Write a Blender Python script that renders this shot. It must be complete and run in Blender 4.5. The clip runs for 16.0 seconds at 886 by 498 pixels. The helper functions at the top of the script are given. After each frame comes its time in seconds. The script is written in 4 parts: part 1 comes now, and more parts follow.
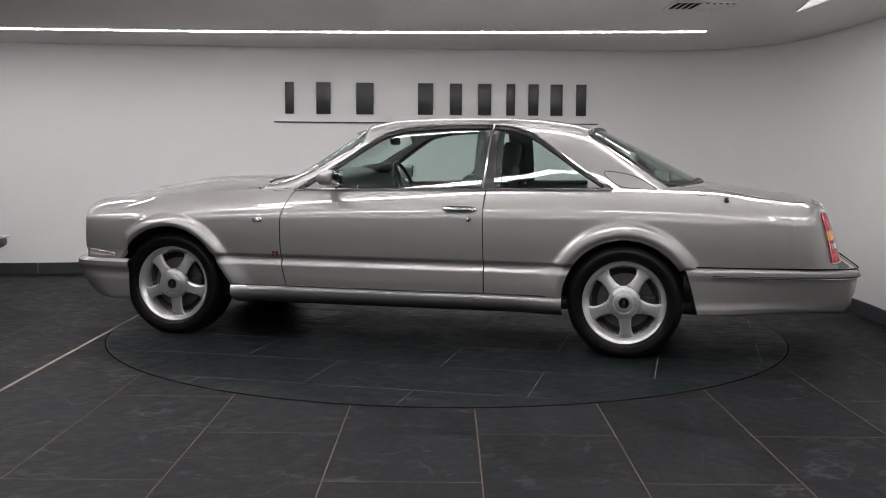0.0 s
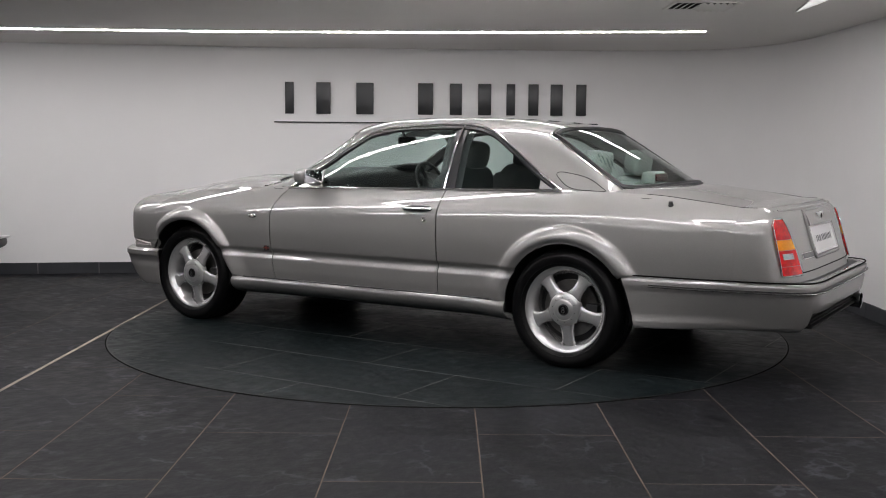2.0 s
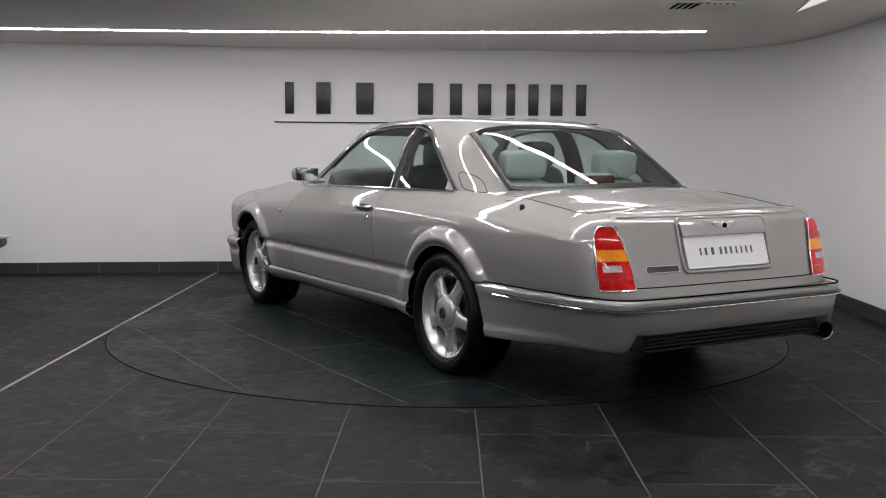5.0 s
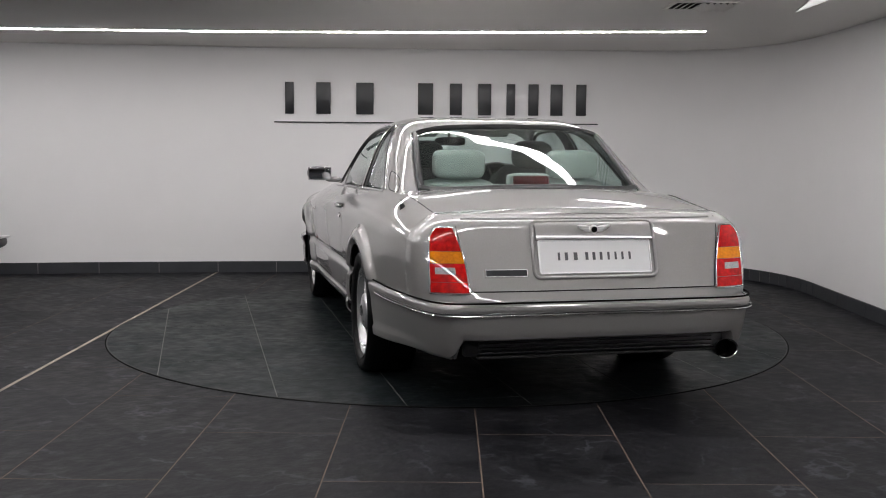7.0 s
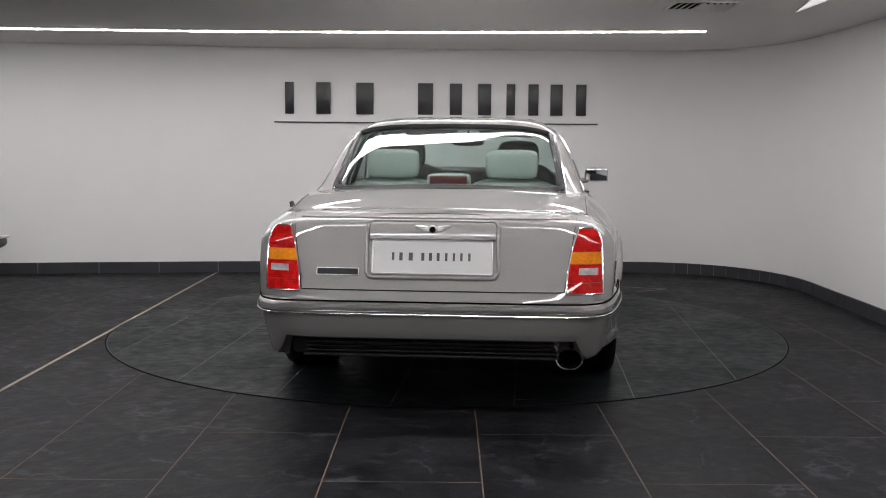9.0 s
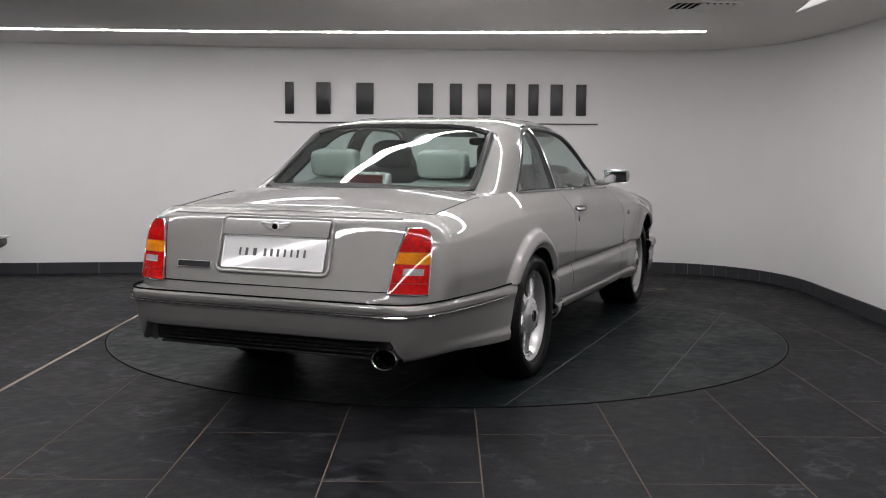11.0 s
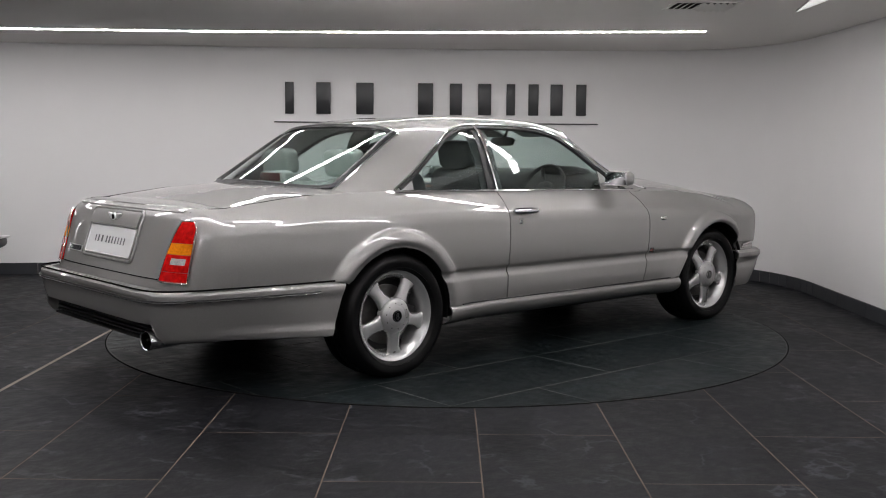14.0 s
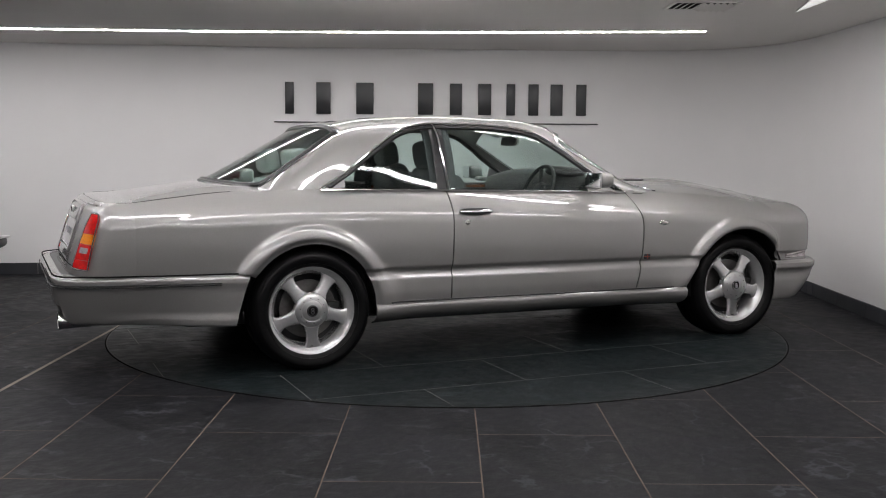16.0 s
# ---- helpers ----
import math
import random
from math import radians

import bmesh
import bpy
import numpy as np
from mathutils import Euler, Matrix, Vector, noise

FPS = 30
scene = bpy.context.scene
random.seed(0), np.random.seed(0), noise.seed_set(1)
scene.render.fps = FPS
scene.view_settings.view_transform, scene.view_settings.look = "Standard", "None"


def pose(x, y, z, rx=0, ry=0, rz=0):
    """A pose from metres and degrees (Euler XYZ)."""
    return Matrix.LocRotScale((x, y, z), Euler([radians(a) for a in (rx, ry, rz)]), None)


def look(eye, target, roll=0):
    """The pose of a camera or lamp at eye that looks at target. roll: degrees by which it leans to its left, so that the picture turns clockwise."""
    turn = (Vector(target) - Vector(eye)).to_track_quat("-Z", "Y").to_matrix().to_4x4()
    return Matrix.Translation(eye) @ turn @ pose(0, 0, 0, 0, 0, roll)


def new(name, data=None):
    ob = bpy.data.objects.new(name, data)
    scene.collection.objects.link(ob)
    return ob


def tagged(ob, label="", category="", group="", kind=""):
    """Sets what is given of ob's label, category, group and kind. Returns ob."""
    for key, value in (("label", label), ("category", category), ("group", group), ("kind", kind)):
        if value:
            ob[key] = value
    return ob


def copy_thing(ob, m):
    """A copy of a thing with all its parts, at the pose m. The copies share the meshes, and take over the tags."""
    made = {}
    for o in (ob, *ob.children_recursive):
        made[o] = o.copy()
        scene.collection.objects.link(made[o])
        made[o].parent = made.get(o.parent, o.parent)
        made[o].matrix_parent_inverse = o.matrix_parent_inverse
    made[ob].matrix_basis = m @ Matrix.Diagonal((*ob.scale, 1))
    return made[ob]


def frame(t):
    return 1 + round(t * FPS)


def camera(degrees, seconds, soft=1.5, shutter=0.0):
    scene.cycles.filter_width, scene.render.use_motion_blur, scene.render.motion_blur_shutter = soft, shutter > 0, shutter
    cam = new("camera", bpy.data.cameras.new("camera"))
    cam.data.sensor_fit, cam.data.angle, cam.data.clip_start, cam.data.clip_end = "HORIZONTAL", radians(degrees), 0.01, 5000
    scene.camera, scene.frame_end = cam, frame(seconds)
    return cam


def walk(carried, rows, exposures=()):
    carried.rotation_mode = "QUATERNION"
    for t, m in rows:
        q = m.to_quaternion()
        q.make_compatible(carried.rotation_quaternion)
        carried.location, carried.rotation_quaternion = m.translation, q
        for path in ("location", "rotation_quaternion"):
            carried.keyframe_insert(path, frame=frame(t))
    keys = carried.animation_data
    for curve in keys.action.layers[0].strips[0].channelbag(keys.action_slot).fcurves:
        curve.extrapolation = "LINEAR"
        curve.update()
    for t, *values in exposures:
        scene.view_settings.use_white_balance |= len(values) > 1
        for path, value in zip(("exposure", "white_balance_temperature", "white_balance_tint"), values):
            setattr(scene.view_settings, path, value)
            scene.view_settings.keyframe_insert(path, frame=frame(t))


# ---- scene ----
# camera: on a tripod, still
EYE = (0.0, -7.211, 1.2563)
AIM = (-0.0040, -7.211 + 0.9952, 1.2563 - 0.09784)
cam = camera(45.90, 16.0, soft=1.0)
walk(cam, [(0, look(EYE, AIM, 0.395)), (16, look(EYE, AIM, 0.395))])
scene.view_settings.exposure = 0.0

# ---- world: a closed basement showroom, lit by its ceiling strips; one ceiling step glows faintly ----
world = bpy.data.worlds.new("world")
world.use_nodes = True
world.node_tree.nodes["Background"].inputs[0].default_value = (0.02, 0.02, 0.02, 1)
world.node_tree.nodes["Background"].inputs[1].default_value = 0.0
scene.world = world
STRIP_GLOW = 38.5


# ---- materials ----
def mat(name, base, rough=0.5, metal=0.0, var=0.0, scale=20.0, bump=0.0, bump_scale=60.0, coat=0.0, rvar=0.0, spec=0.5, base2=None, detail=6.0):
    """A principled material with two scales of variation in colour, gloss and relief."""
    m = bpy.data.materials.new(name)
    m.use_nodes = True
    nt = m.node_tree
    b = nt.nodes["Principled BSDF"]
    b.inputs["Base Color"].default_value = (*base, 1)
    b.inputs["Roughness"].default_value = rough
    b.inputs["Metallic"].default_value = metal
    b.inputs["Coat Weight"].default_value = coat
    b.inputs["Coat Roughness"].default_value = 0.03
    b.inputs["Specular IOR Level"].default_value = spec
    co = nt.nodes.new("ShaderNodeTexCoord")
    if var or base2:
        n1 = nt.nodes.new("ShaderNodeTexNoise")
        n1.inputs["Scale"].default_value = scale
        n1.inputs["Detail"].default_value = detail
        n2 = nt.nodes.new("ShaderNodeTexNoise")
        n2.inputs["Scale"].default_value = scale * 0.17
        n2.inputs["Detail"].default_value = 3
        nt.links.new(co.outputs["Object"], n1.inputs["Vector"])
        nt.links.new(co.outputs["Object"], n2.inputs["Vector"])
        add = nt.nodes.new("ShaderNodeMath")
        add.operation = "ADD"
        nt.links.new(n1.outputs["Fac"], add.inputs[0])
        nt.links.new(n2.outputs["Fac"], add.inputs[1])
        ramp = nt.nodes.new("ShaderNodeMapRange")
        ramp.inputs["From Min"].default_value, ramp.inputs["From Max"].default_value = 0.7, 1.3
        nt.links.new(add.outputs[0], ramp.inputs["Value"])
        mix = nt.nodes.new("ShaderNodeMix")
        mix.data_type = "RGBA"
        lo = base2 or tuple(c * (1 - var) for c in base)
        hi = base if base2 else tuple(min(1, c * (1 + var)) for c in base)
        mix.inputs[6].default_value, mix.inputs[7].default_value = (*lo, 1), (*hi, 1)
        nt.links.new(ramp.outputs[0], mix.inputs[0])
        nt.links.new(mix.outputs[2], b.inputs["Base Color"])
        if rvar:
            rr = nt.nodes.new("ShaderNodeMapRange")
            rr.inputs["From Min"].default_value, rr.inputs["From Max"].default_value = 0.7, 1.3
            rr.inputs["To Min"].default_value, rr.inputs["To Max"].default_value = rough - rvar, rough + rvar
            nt.links.new(add.outputs[0], rr.inputs["Value"])
            nt.links.new(rr.outputs[0], b.inputs["Roughness"])
    if bump:
        n3 = nt.nodes.new("ShaderNodeTexNoise")
        n3.inputs["Scale"].default_value = bump_scale
        n3.inputs["Detail"].default_value = 8
        nt.links.new(co.outputs["Object"], n3.inputs["Vector"])
        bp = nt.nodes.new("ShaderNodeBump")
        bp.inputs["Strength"].default_value = bump
        bp.inputs["Distance"].default_value = 0.004
        nt.links.new(n3.outputs["Fac"], bp.inputs["Height"])
        nt.links.new(bp.outputs[0], b.inputs["Normal"])
    return m


def glow(name, colour, strength):
    m = bpy.data.materials.new(name)
    m.use_nodes = True
    b = m.node_tree.nodes["Principled BSDF"]
    b.inputs["Base Color"].default_value = (0.8, 0.8, 0.8, 1)
    b.inputs["Emission Color"].default_value = (*colour, 1)
    b.inputs["Emission Strength"].default_value = strength
    return m


def glass(name, colour, rough=0.0, ior=1.45):
    m = mat(name, colour, rough)
    b = m.node_tree.nodes["Principled BSDF"]
    b.inputs["Transmission Weight"].default_value = 1
    b.inputs["IOR"].default_value = ior
    return m


def slate_material(name, dark, light, rough, random_tile):
    """Riven slate: cloudy grey, fine veins, cleft relief, a tone of its own for each slab."""
    m = mat(name, light, rough, 0, 0.0, 11.0, 1.0, 15.0, 0, 0.12, 0.07, dark, 12)
    nt = m.node_tree
    b = nt.nodes["Principled BSDF"]
    co = nt.nodes.new("ShaderNodeTexCoord")
    info = nt.nodes.new("ShaderNodeObjectInfo")
    warp = nt.nodes.new("ShaderNodeTexNoise")
    warp.inputs["Scale"].default_value, warp.inputs["Detail"].default_value = 2.6, 7
    shift = nt.nodes.new("ShaderNodeVectorMath")
    shift.operation = "MULTIPLY_ADD"
    shift.inputs[1].default_value = (9, 7, 5)
    comb = nt.nodes.new("ShaderNodeCombineXYZ")
    for i in range(3):
        nt.links.new(info.outputs["Random"], comb.inputs[i])
    nt.links.new(comb.outputs[0], shift.inputs[0])
    nt.links.new(co.outputs["Object"], shift.inputs[2])
    nt.links.new(shift.outputs[0], warp.inputs["Vector"])
    vein = nt.nodes.new("ShaderNodeMapRange")
    vein.inputs["From Min"].default_value, vein.inputs["From Max"].default_value = 0.484, 0.500
    vein.inputs["To Min"].default_value, vein.inputs["To Max"].default_value = 0, 1
    vein2 = nt.nodes.new("ShaderNodeMapRange")
    vein2.inputs["From Min"].default_value, vein2.inputs["From Max"].default_value = 0.500, 0.518
    vein2.inputs["To Min"].default_value, vein2.inputs["To Max"].default_value = 1, 0
    nt.links.new(warp.outputs["Fac"], vein.inputs["Value"])
    nt.links.new(warp.outputs["Fac"], vein2.inputs["Value"])
    mul = nt.nodes.new("ShaderNodeMath")
    mul.operation = "MULTIPLY"
    nt.links.new(vein.outputs[0], mul.inputs[0])
    nt.links.new(vein2.outputs[0], mul.inputs[1])
    patch = nt.nodes.new("ShaderNodeTexNoise")
    patch.inputs["Scale"].default_value, patch.inputs["Detail"].default_value = 3.1, 2
    nt.links.new(shift.outputs[0], patch.inputs["Vector"])
    pm = nt.nodes.new("ShaderNodeMapRange")
    pm.inputs["From Min"].default_value, pm.inputs["From Max"].default_value = 0.44, 0.62
    nt.links.new(patch.outputs["Fac"], pm.inputs["Value"])
    mul2 = nt.nodes.new("ShaderNodeMath")
    mul2.operation = "MULTIPLY"
    nt.links.new(mul.outputs[0], mul2.inputs[0])
    nt.links.new(pm.outputs[0], mul2.inputs[1])
    old = b.inputs["Base Color"].links[0].from_socket
    mix = nt.nodes.new("ShaderNodeMix")
    mix.data_type = "RGBA"
    mix.inputs[7].default_value = tuple(c * 2.6 for c in light) + (1,)
    nt.links.new(mul2.outputs[0], mix.inputs[0])
    nt.links.new(old, mix.inputs[6])
    hsv = nt.nodes.new("ShaderNodeHueSaturation")
    rv = nt.nodes.new("ShaderNodeMapRange")
    rv.inputs["To Min"].default_value, rv.inputs["To Max"].default_value = 1 - random_tile, 1 + random_tile
    nt.links.new(info.outputs["Random"], rv.inputs["Value"])
    nt.links.new(rv.outputs[0], hsv.inputs["Value"])
    nt.links.new(mix.outputs[2], hsv.inputs["Color"])
    nt.links.new(hsv.outputs[0], b.inputs["Base Color"])
    return m


M_WALL = mat("white wall paint", (0.76, 0.75, 0.75), 0.62, 0, 0.015, 3.0, 0.12, 220)
# dark tone that carries the dimness of the unseen far end
M_FAR = mat("dimmed far wall", (0.06, 0.06, 0.062), 0.7, 0, 0.05, 3.0, 0.1, 200)
M_CEIL = mat("white ceiling paint", (0.65, 0.634, 0.61), 0.7, 0, 0.02, 2.0, 0.1, 160)
M_SLATE = slate_material("riven grey slate", (0.0016, 0.0018, 0.0026), (0.0190, 0.0194, 0.0226), 0.50, 0.14)
M_SLATE_D = slate_material("honed blue-grey slate", (0.0064, 0.0092, 0.0100), (0.0094, 0.0128, 0.0141), 0.44, 0.10)
M_GROUT = mat("brown grout", (0.108, 0.076, 0.054), 0.85, 0, 0.25, 30, 0.3, 200)
M_GROUT_D = mat("dull grout", (0.17, 0.166, 0.156), 0.85, 0, 0.25, 30, 0.3, 200)
M_PALE = mat("pale movement joint", (0.24, 0.205, 0.165), 0.7, 0, 0.2, 25)
M_GAP = mat("black gap", (0.003, 0.003, 0.003), 0.9, 0, 0, 20, 0, 60, 0, 0, 0.05)
M_PIT = mat("dark steel", (0.02, 0.02, 0.02), 0.5, 0.6)
M_BASE = mat("dark skirting tile", (0.035, 0.037, 0.042), 0.4, 0, 0.2, 9, 0.2, 40, 0, 0.06)
M_BASEJ = mat("grey skirting grout", (0.22, 0.21, 0.2), 0.8)
M_SIGN = mat("black sign acrylic", (0.018, 0.019, 0.021), 0.35, 0, 0.1, 8)
M_STRIP = glow("white light diffuser", (1.0, 0.968, 0.972), STRIP_GLOW)
# faint emission in place of the light that falls on the ceiling step
M_SOFT = glow("glow of the ceiling step", (1.0, 0.98, 0.96), 0.62)
M_ALU = mat("white aluminium profile", (0.7, 0.7, 0.7), 0.4, 0.2)
M_VENT = mat("grey vent enamel", (0.62, 0.60, 0.57), 0.5, 0.0)

M_PAINT = mat("silver metallic paint", (0.318, 0.309, 0.305), 0.55, 0.74, 0.05, 900, 0.0, 60, 1.0)
M_PAINT.node_tree.nodes["Principled BSDF"].inputs["Coat IOR"].default_value = 1.75
M_TRIM = mat("polished chrome", (0.86, 0.86, 0.87), 0.10, 1.0)
M_BLACK = mat("satin black trim", (0.012, 0.012, 0.013), 0.4, 0, 0.1, 40)
M_RUBBER = mat("tyre rubber", (0.0038, 0.0038, 0.0042), 0.42, 0, 0.25, 35, 0.25, 160, 0, 0.1, 0.18)
M_ALLOY = mat("silver painted alloy", (0.62, 0.62, 0.62), 0.27, 0.7, 0.05, 60, 0.0, 60, 0.5)
M_CAP = mat("silver wheel cap", (0.55, 0.55, 0.55), 0.3, 0.75, 0.05, 60)
M_DISC = mat("brake disc steel", (0.16, 0.155, 0.15), 0.4, 0.9, 0.2, 40)
M_RED = mat("red lamp lens", (0.62, 0.006, 0.006), 0.25, 0, 0.4, 45, 0.08, 420, 0.6, 0, 0.1)
M_AMBER = mat("amber lamp lens", (0.95, 0.27, 0.008), 0.25, 0, 0.25, 90, 0.08, 420, 0.6, 0, 0.1)
M_CLEAR = mat("clear ribbed lamp lens", (0.50, 0.46, 0.46), 0.12, 0.1, 0.3, 160, 0.5, 420, 1.0)
M_SATIN = mat("satin bright metal", (0.82, 0.82, 0.82), 0.38, 0.9)
M_PINK = mat("pale red reflector", (0.62, 0.20, 0.19), 0.12, 0, 0.2, 160, 0.4, 420, 1.0)
M_GLASS = glass("green tinted glass", (0.80, 0.90, 0.87))
M_MIRROR = mat("mirror glass", (0.75, 0.76, 0.78), 0.02, 1.0)
M_LEATHER = mat("pale grey-green leather", (0.165, 0.19, 0.18), 0.5, 0, 0.08, 60, 0.3, 300)
M_LEATHER_D = mat("charcoal leather", (0.022, 0.026, 0.027), 0.5, 0, 0.15, 60, 0.3, 300)
M_DASH = mat("black dashboard vinyl", (0.014, 0.016, 0.016), 0.45, 0, 0.15, 60, 0.3, 300)
M_LINING = mat("grey headlining cloth", (0.30, 0.32, 0.31), 0.8, 0, 0.08, 60, 0.2, 300)
M_CARPET = mat("dark carpet", (0.04, 0.042, 0.043), 0.95, 0, 0.2, 100, 0.4, 300)
M_WOOD = mat("walnut veneer", (0.16, 0.055, 0.022), 0.25, 0, 0.35, 30, 0, 60, 0.8)
M_PLATE = mat("white show plate", (0.80, 0.80, 0.81), 0.25, 0, 0.01, 10, 0, 60, 0.5)
M_INK = mat("dark grey print", (0.10, 0.10, 0.11), 0.5)
M_DEEPRED = mat("deep red lens", (0.045, 0.003, 0.004), 0.2, 0, 0.2, 60)
M_BADGE = mat("dark grey enamel", (0.04, 0.04, 0.045), 0.2, 0.2, 0, 20, 0, 60, 0.6)
M_FLAGRED = mat("red enamel", (0.30, 0.05, 0.03), 0.25, 0, 0, 20, 0, 60, 0.6)
M_DARKBODY = mat("dark grey car paint", (0.03, 0.032, 0.036), 0.3, 0.4, 0.05, 300, 0, 60, 1.0)


# ---- mesh helpers ----
def pchip(*pts):
    """A smooth curve through a few (x, y) pairs that does not overshoot."""
    pts = sorted(pts)
    xs, ys = [q[0] for q in pts], [q[1] for q in pts]
    n = len(xs)
    d = [(ys[i + 1] - ys[i]) / (xs[i + 1] - xs[i]) for i in range(n - 1)]
    m = [d[0]] + [0 if d[i - 1] * d[i] <= 0 else 2 * d[i - 1] * d[i] / (d[i - 1] + d[i]) for i in range(1, n - 1)] + [d[-1]]

    def at(x):
        x = min(max(x, xs[0]), xs[-1])
        i = 0
        while i < n - 2 and x > xs[i + 1]:
            i += 1
        h = xs[i + 1] - xs[i]
        t = (x - xs[i]) / h
        return ((2 * t ** 3 - 3 * t * t + 1) * ys[i] + (t ** 3 - 2 * t * t + t) * h * m[i]
                + (-2 * t ** 3 + 3 * t * t) * ys[i + 1] + (t ** 3 - t * t) * h * m[i + 1])
    return at


def lerp(a, b, t):
    return a + (b - a) * t


def smooth(a, b, x):
    t = min(max((x - a) / (b - a), 0), 1)
    return t * t * (3 - 2 * t)


def mesh_of(name, verts, faces, material, sharp=38, recalc=True):
    me = bpy.data.meshes.new(name)
    me.from_pydata([tuple(v) for v in verts], [], faces)
    if recalc:
        bm = bmesh.new()
        bm.from_mesh(me)
        bmesh.ops.remove_doubles(bm, verts=bm.verts, dist=1e-5)
        bmesh.ops.recalc_face_normals(bm, faces=bm.faces)
        bm.to_mesh(me)
        bm.free()
    for q in me.polygons:
        q.use_smooth = True
    me.set_sharp_from_angle(angle=radians(sharp))
    me.materials.append(material)
    return me


def part(name, geo, material, parent=None, label="", sharp=38, m=None):
    """One mesh object, from (verts, faces) or a bmesh, under a thing or a part."""
    if isinstance(geo, tuple):
        me = mesh_of(name, geo[0], geo[1], material, sharp)
    elif isinstance(geo, bpy.types.Mesh):
        me = geo
    else:
        me = bpy.data.meshes.new(name)
        bmesh.ops.recalc_face_normals(geo, faces=geo.faces)
        geo.to_mesh(me)
        geo.free()
        for q in me.polygons:
            q.use_smooth = True
        me.set_sharp_from_angle(angle=radians(sharp))
        me.materials.append(material)
    ob = new(name, me)
    if parent:
        ob.parent = parent
    if m is not None:
        ob.matrix_basis = m
    if label:
        tagged(ob, label)
    return ob


def join(*geos):
    V, F = [], []
    for v, f in geos:
        k = len(V)
        V += [tuple(q) for q in v]
        F += [tuple(i + k for i in q) for q in f]
    return V, F


def flip(geo):
    """The same piece on the other side of the car."""
    return [(v[0], -v[1], v[2]) for v in geo[0]], [tuple(reversed(f)) for f in geo[1]]


def moved(geo, m):
    return [tuple(m @ Vector(v)) for v in geo[0]], geo[1]


def sheet(fn, nu, nv, keep=None):
    """A grid of fn(u, v), u and v from 0 to 1."""
    V = [fn(i / nu, j / nv) for i in range(nu + 1) for j in range(nv + 1)]
    F = []
    for i in range(nu):
        for j in range(nv):
            a = i * (nv + 1) + j
            F.append((a, a + nv + 1, a + nv + 2, a + 1))
    return V, F


def thick(geo, t):
    """Gives a sheet a thickness t against its normals, with closed rims."""
    V = [Vector(v) for v in geo[0]]
    F = geo[1]
    N = [Vector((0, 0, 0)) for _ in V]
    edges = {}
    for f in F:
        n = (V[f[2]] - V[f[0]]).cross(V[f[3 % len(f)]] - V[f[1]])
        for k, i in enumerate(f):
            N[i] += n
            e = (i, f[(k + 1) % len(f)])
            edges[e] = edges.get(e, 0) + 1
    k = len(V)
    used = {i for f in F for i in f}
    B = [v - (n.normalized() if n.length else n) * t for v, n in zip(V, N)]
    G = list(F) + [tuple(i + k for i in reversed(f)) for f in F]
    for (a, b) in edges:
        if (b, a) not in edges:
            G.append((b, a, a + k, b + k))
    allv = V + B
    remap, outv = {}, []
    for i, v in enumerate(allv):
        if (i if i < k else i - k) in used:
            remap[i] = len(outv)
            outv.append(tuple(v))
    return outv, [tuple(remap[i] for i in f) for f in G]


def tube(pts, r, n=8, closed=False, ry=None):
    """A round (or with ry flat) rod along points."""
    pts = [Vector(q) for q in pts]
    V, F = [], []
    m = len(pts)
    for i, q in enumerate(pts):
        a, b = pts[(i - 1) % m if closed else max(i - 1, 0)], pts[(i + 1) % m if closed else min(i + 1, m - 1)]
        d = (b - a).normalized()
        s = d.cross(Vector((0, 0, 1)))
        if s.length < 0.05:
            s = d.cross(Vector((1, 0, 0)))
        s.normalize()
        u = s.cross(d)
        for k in range(n):
            w = 2 * math.pi * k / n
            V.append(tuple(q + s * math.cos(w) * r + u * math.sin(w) * (ry or r)))
    for i in range(m if closed else m - 1):
        for k in range(n):
            a, b = i * n + k, i * n + (k + 1) % n
            c = ((i + 1) % m) * n
            F.append((a, b, c + (k + 1) % n, c + k))
    if not closed:
        F.append(tuple(reversed(range(n))))
        F.append(tuple((m - 1) * n + k for k in range(n)))
    return V, F


def lathe(profile, n=48, axis="y", arc=(0, 2 * math.pi)):
    """Turns (radius, along) pairs about an axis."""
    full = arc[1] - arc[0] > 6.28
    V, F = [], []
    k = len(profile)
    steps = n if full else n + 1
    for i in range(steps):
        w = arc[0] + (arc[1] - arc[0]) * i / n
        for r, a in profile:
            p = (r * math.cos(w), a, r * math.sin(w)) if axis == "y" else ((r * math.cos(w), r * math.sin(w), a) if axis == "z" else (a, r * math.cos(w), r * math.sin(w)))
            V.append(p)
    for i in range(n):
        a, b = i * k, ((i + 1) % steps) * k
        for j in range(k - 1):
            F.append((a + j, b + j, b + j + 1, a + j + 1))
    return V, F


def block(x0, x1, y0, y1, z0, z1, bev=0.004, seg=2):
    """A box with rounded edges."""
    bm = bmesh.new()
    bmesh.ops.create_cube(bm, size=1)
    for v in bm.verts:
        v.co = Vector((lerp(x0, x1, v.co.x + 0.5), lerp(y0, y1, v.co.y + 0.5), lerp(z0, z1, v.co.z + 0.5)))
    if bev:
        bmesh.ops.bevel(bm, geom=bm.edges, offset=bev, segments=seg, profile=0.5, affect="EDGES")
    V = [tuple(v.co) for v in bm.verts]
    bm.verts.index_update()
    F = [tuple(v.index for v in f.verts) for f in bm.faces]
    bm.free()
    return V, F


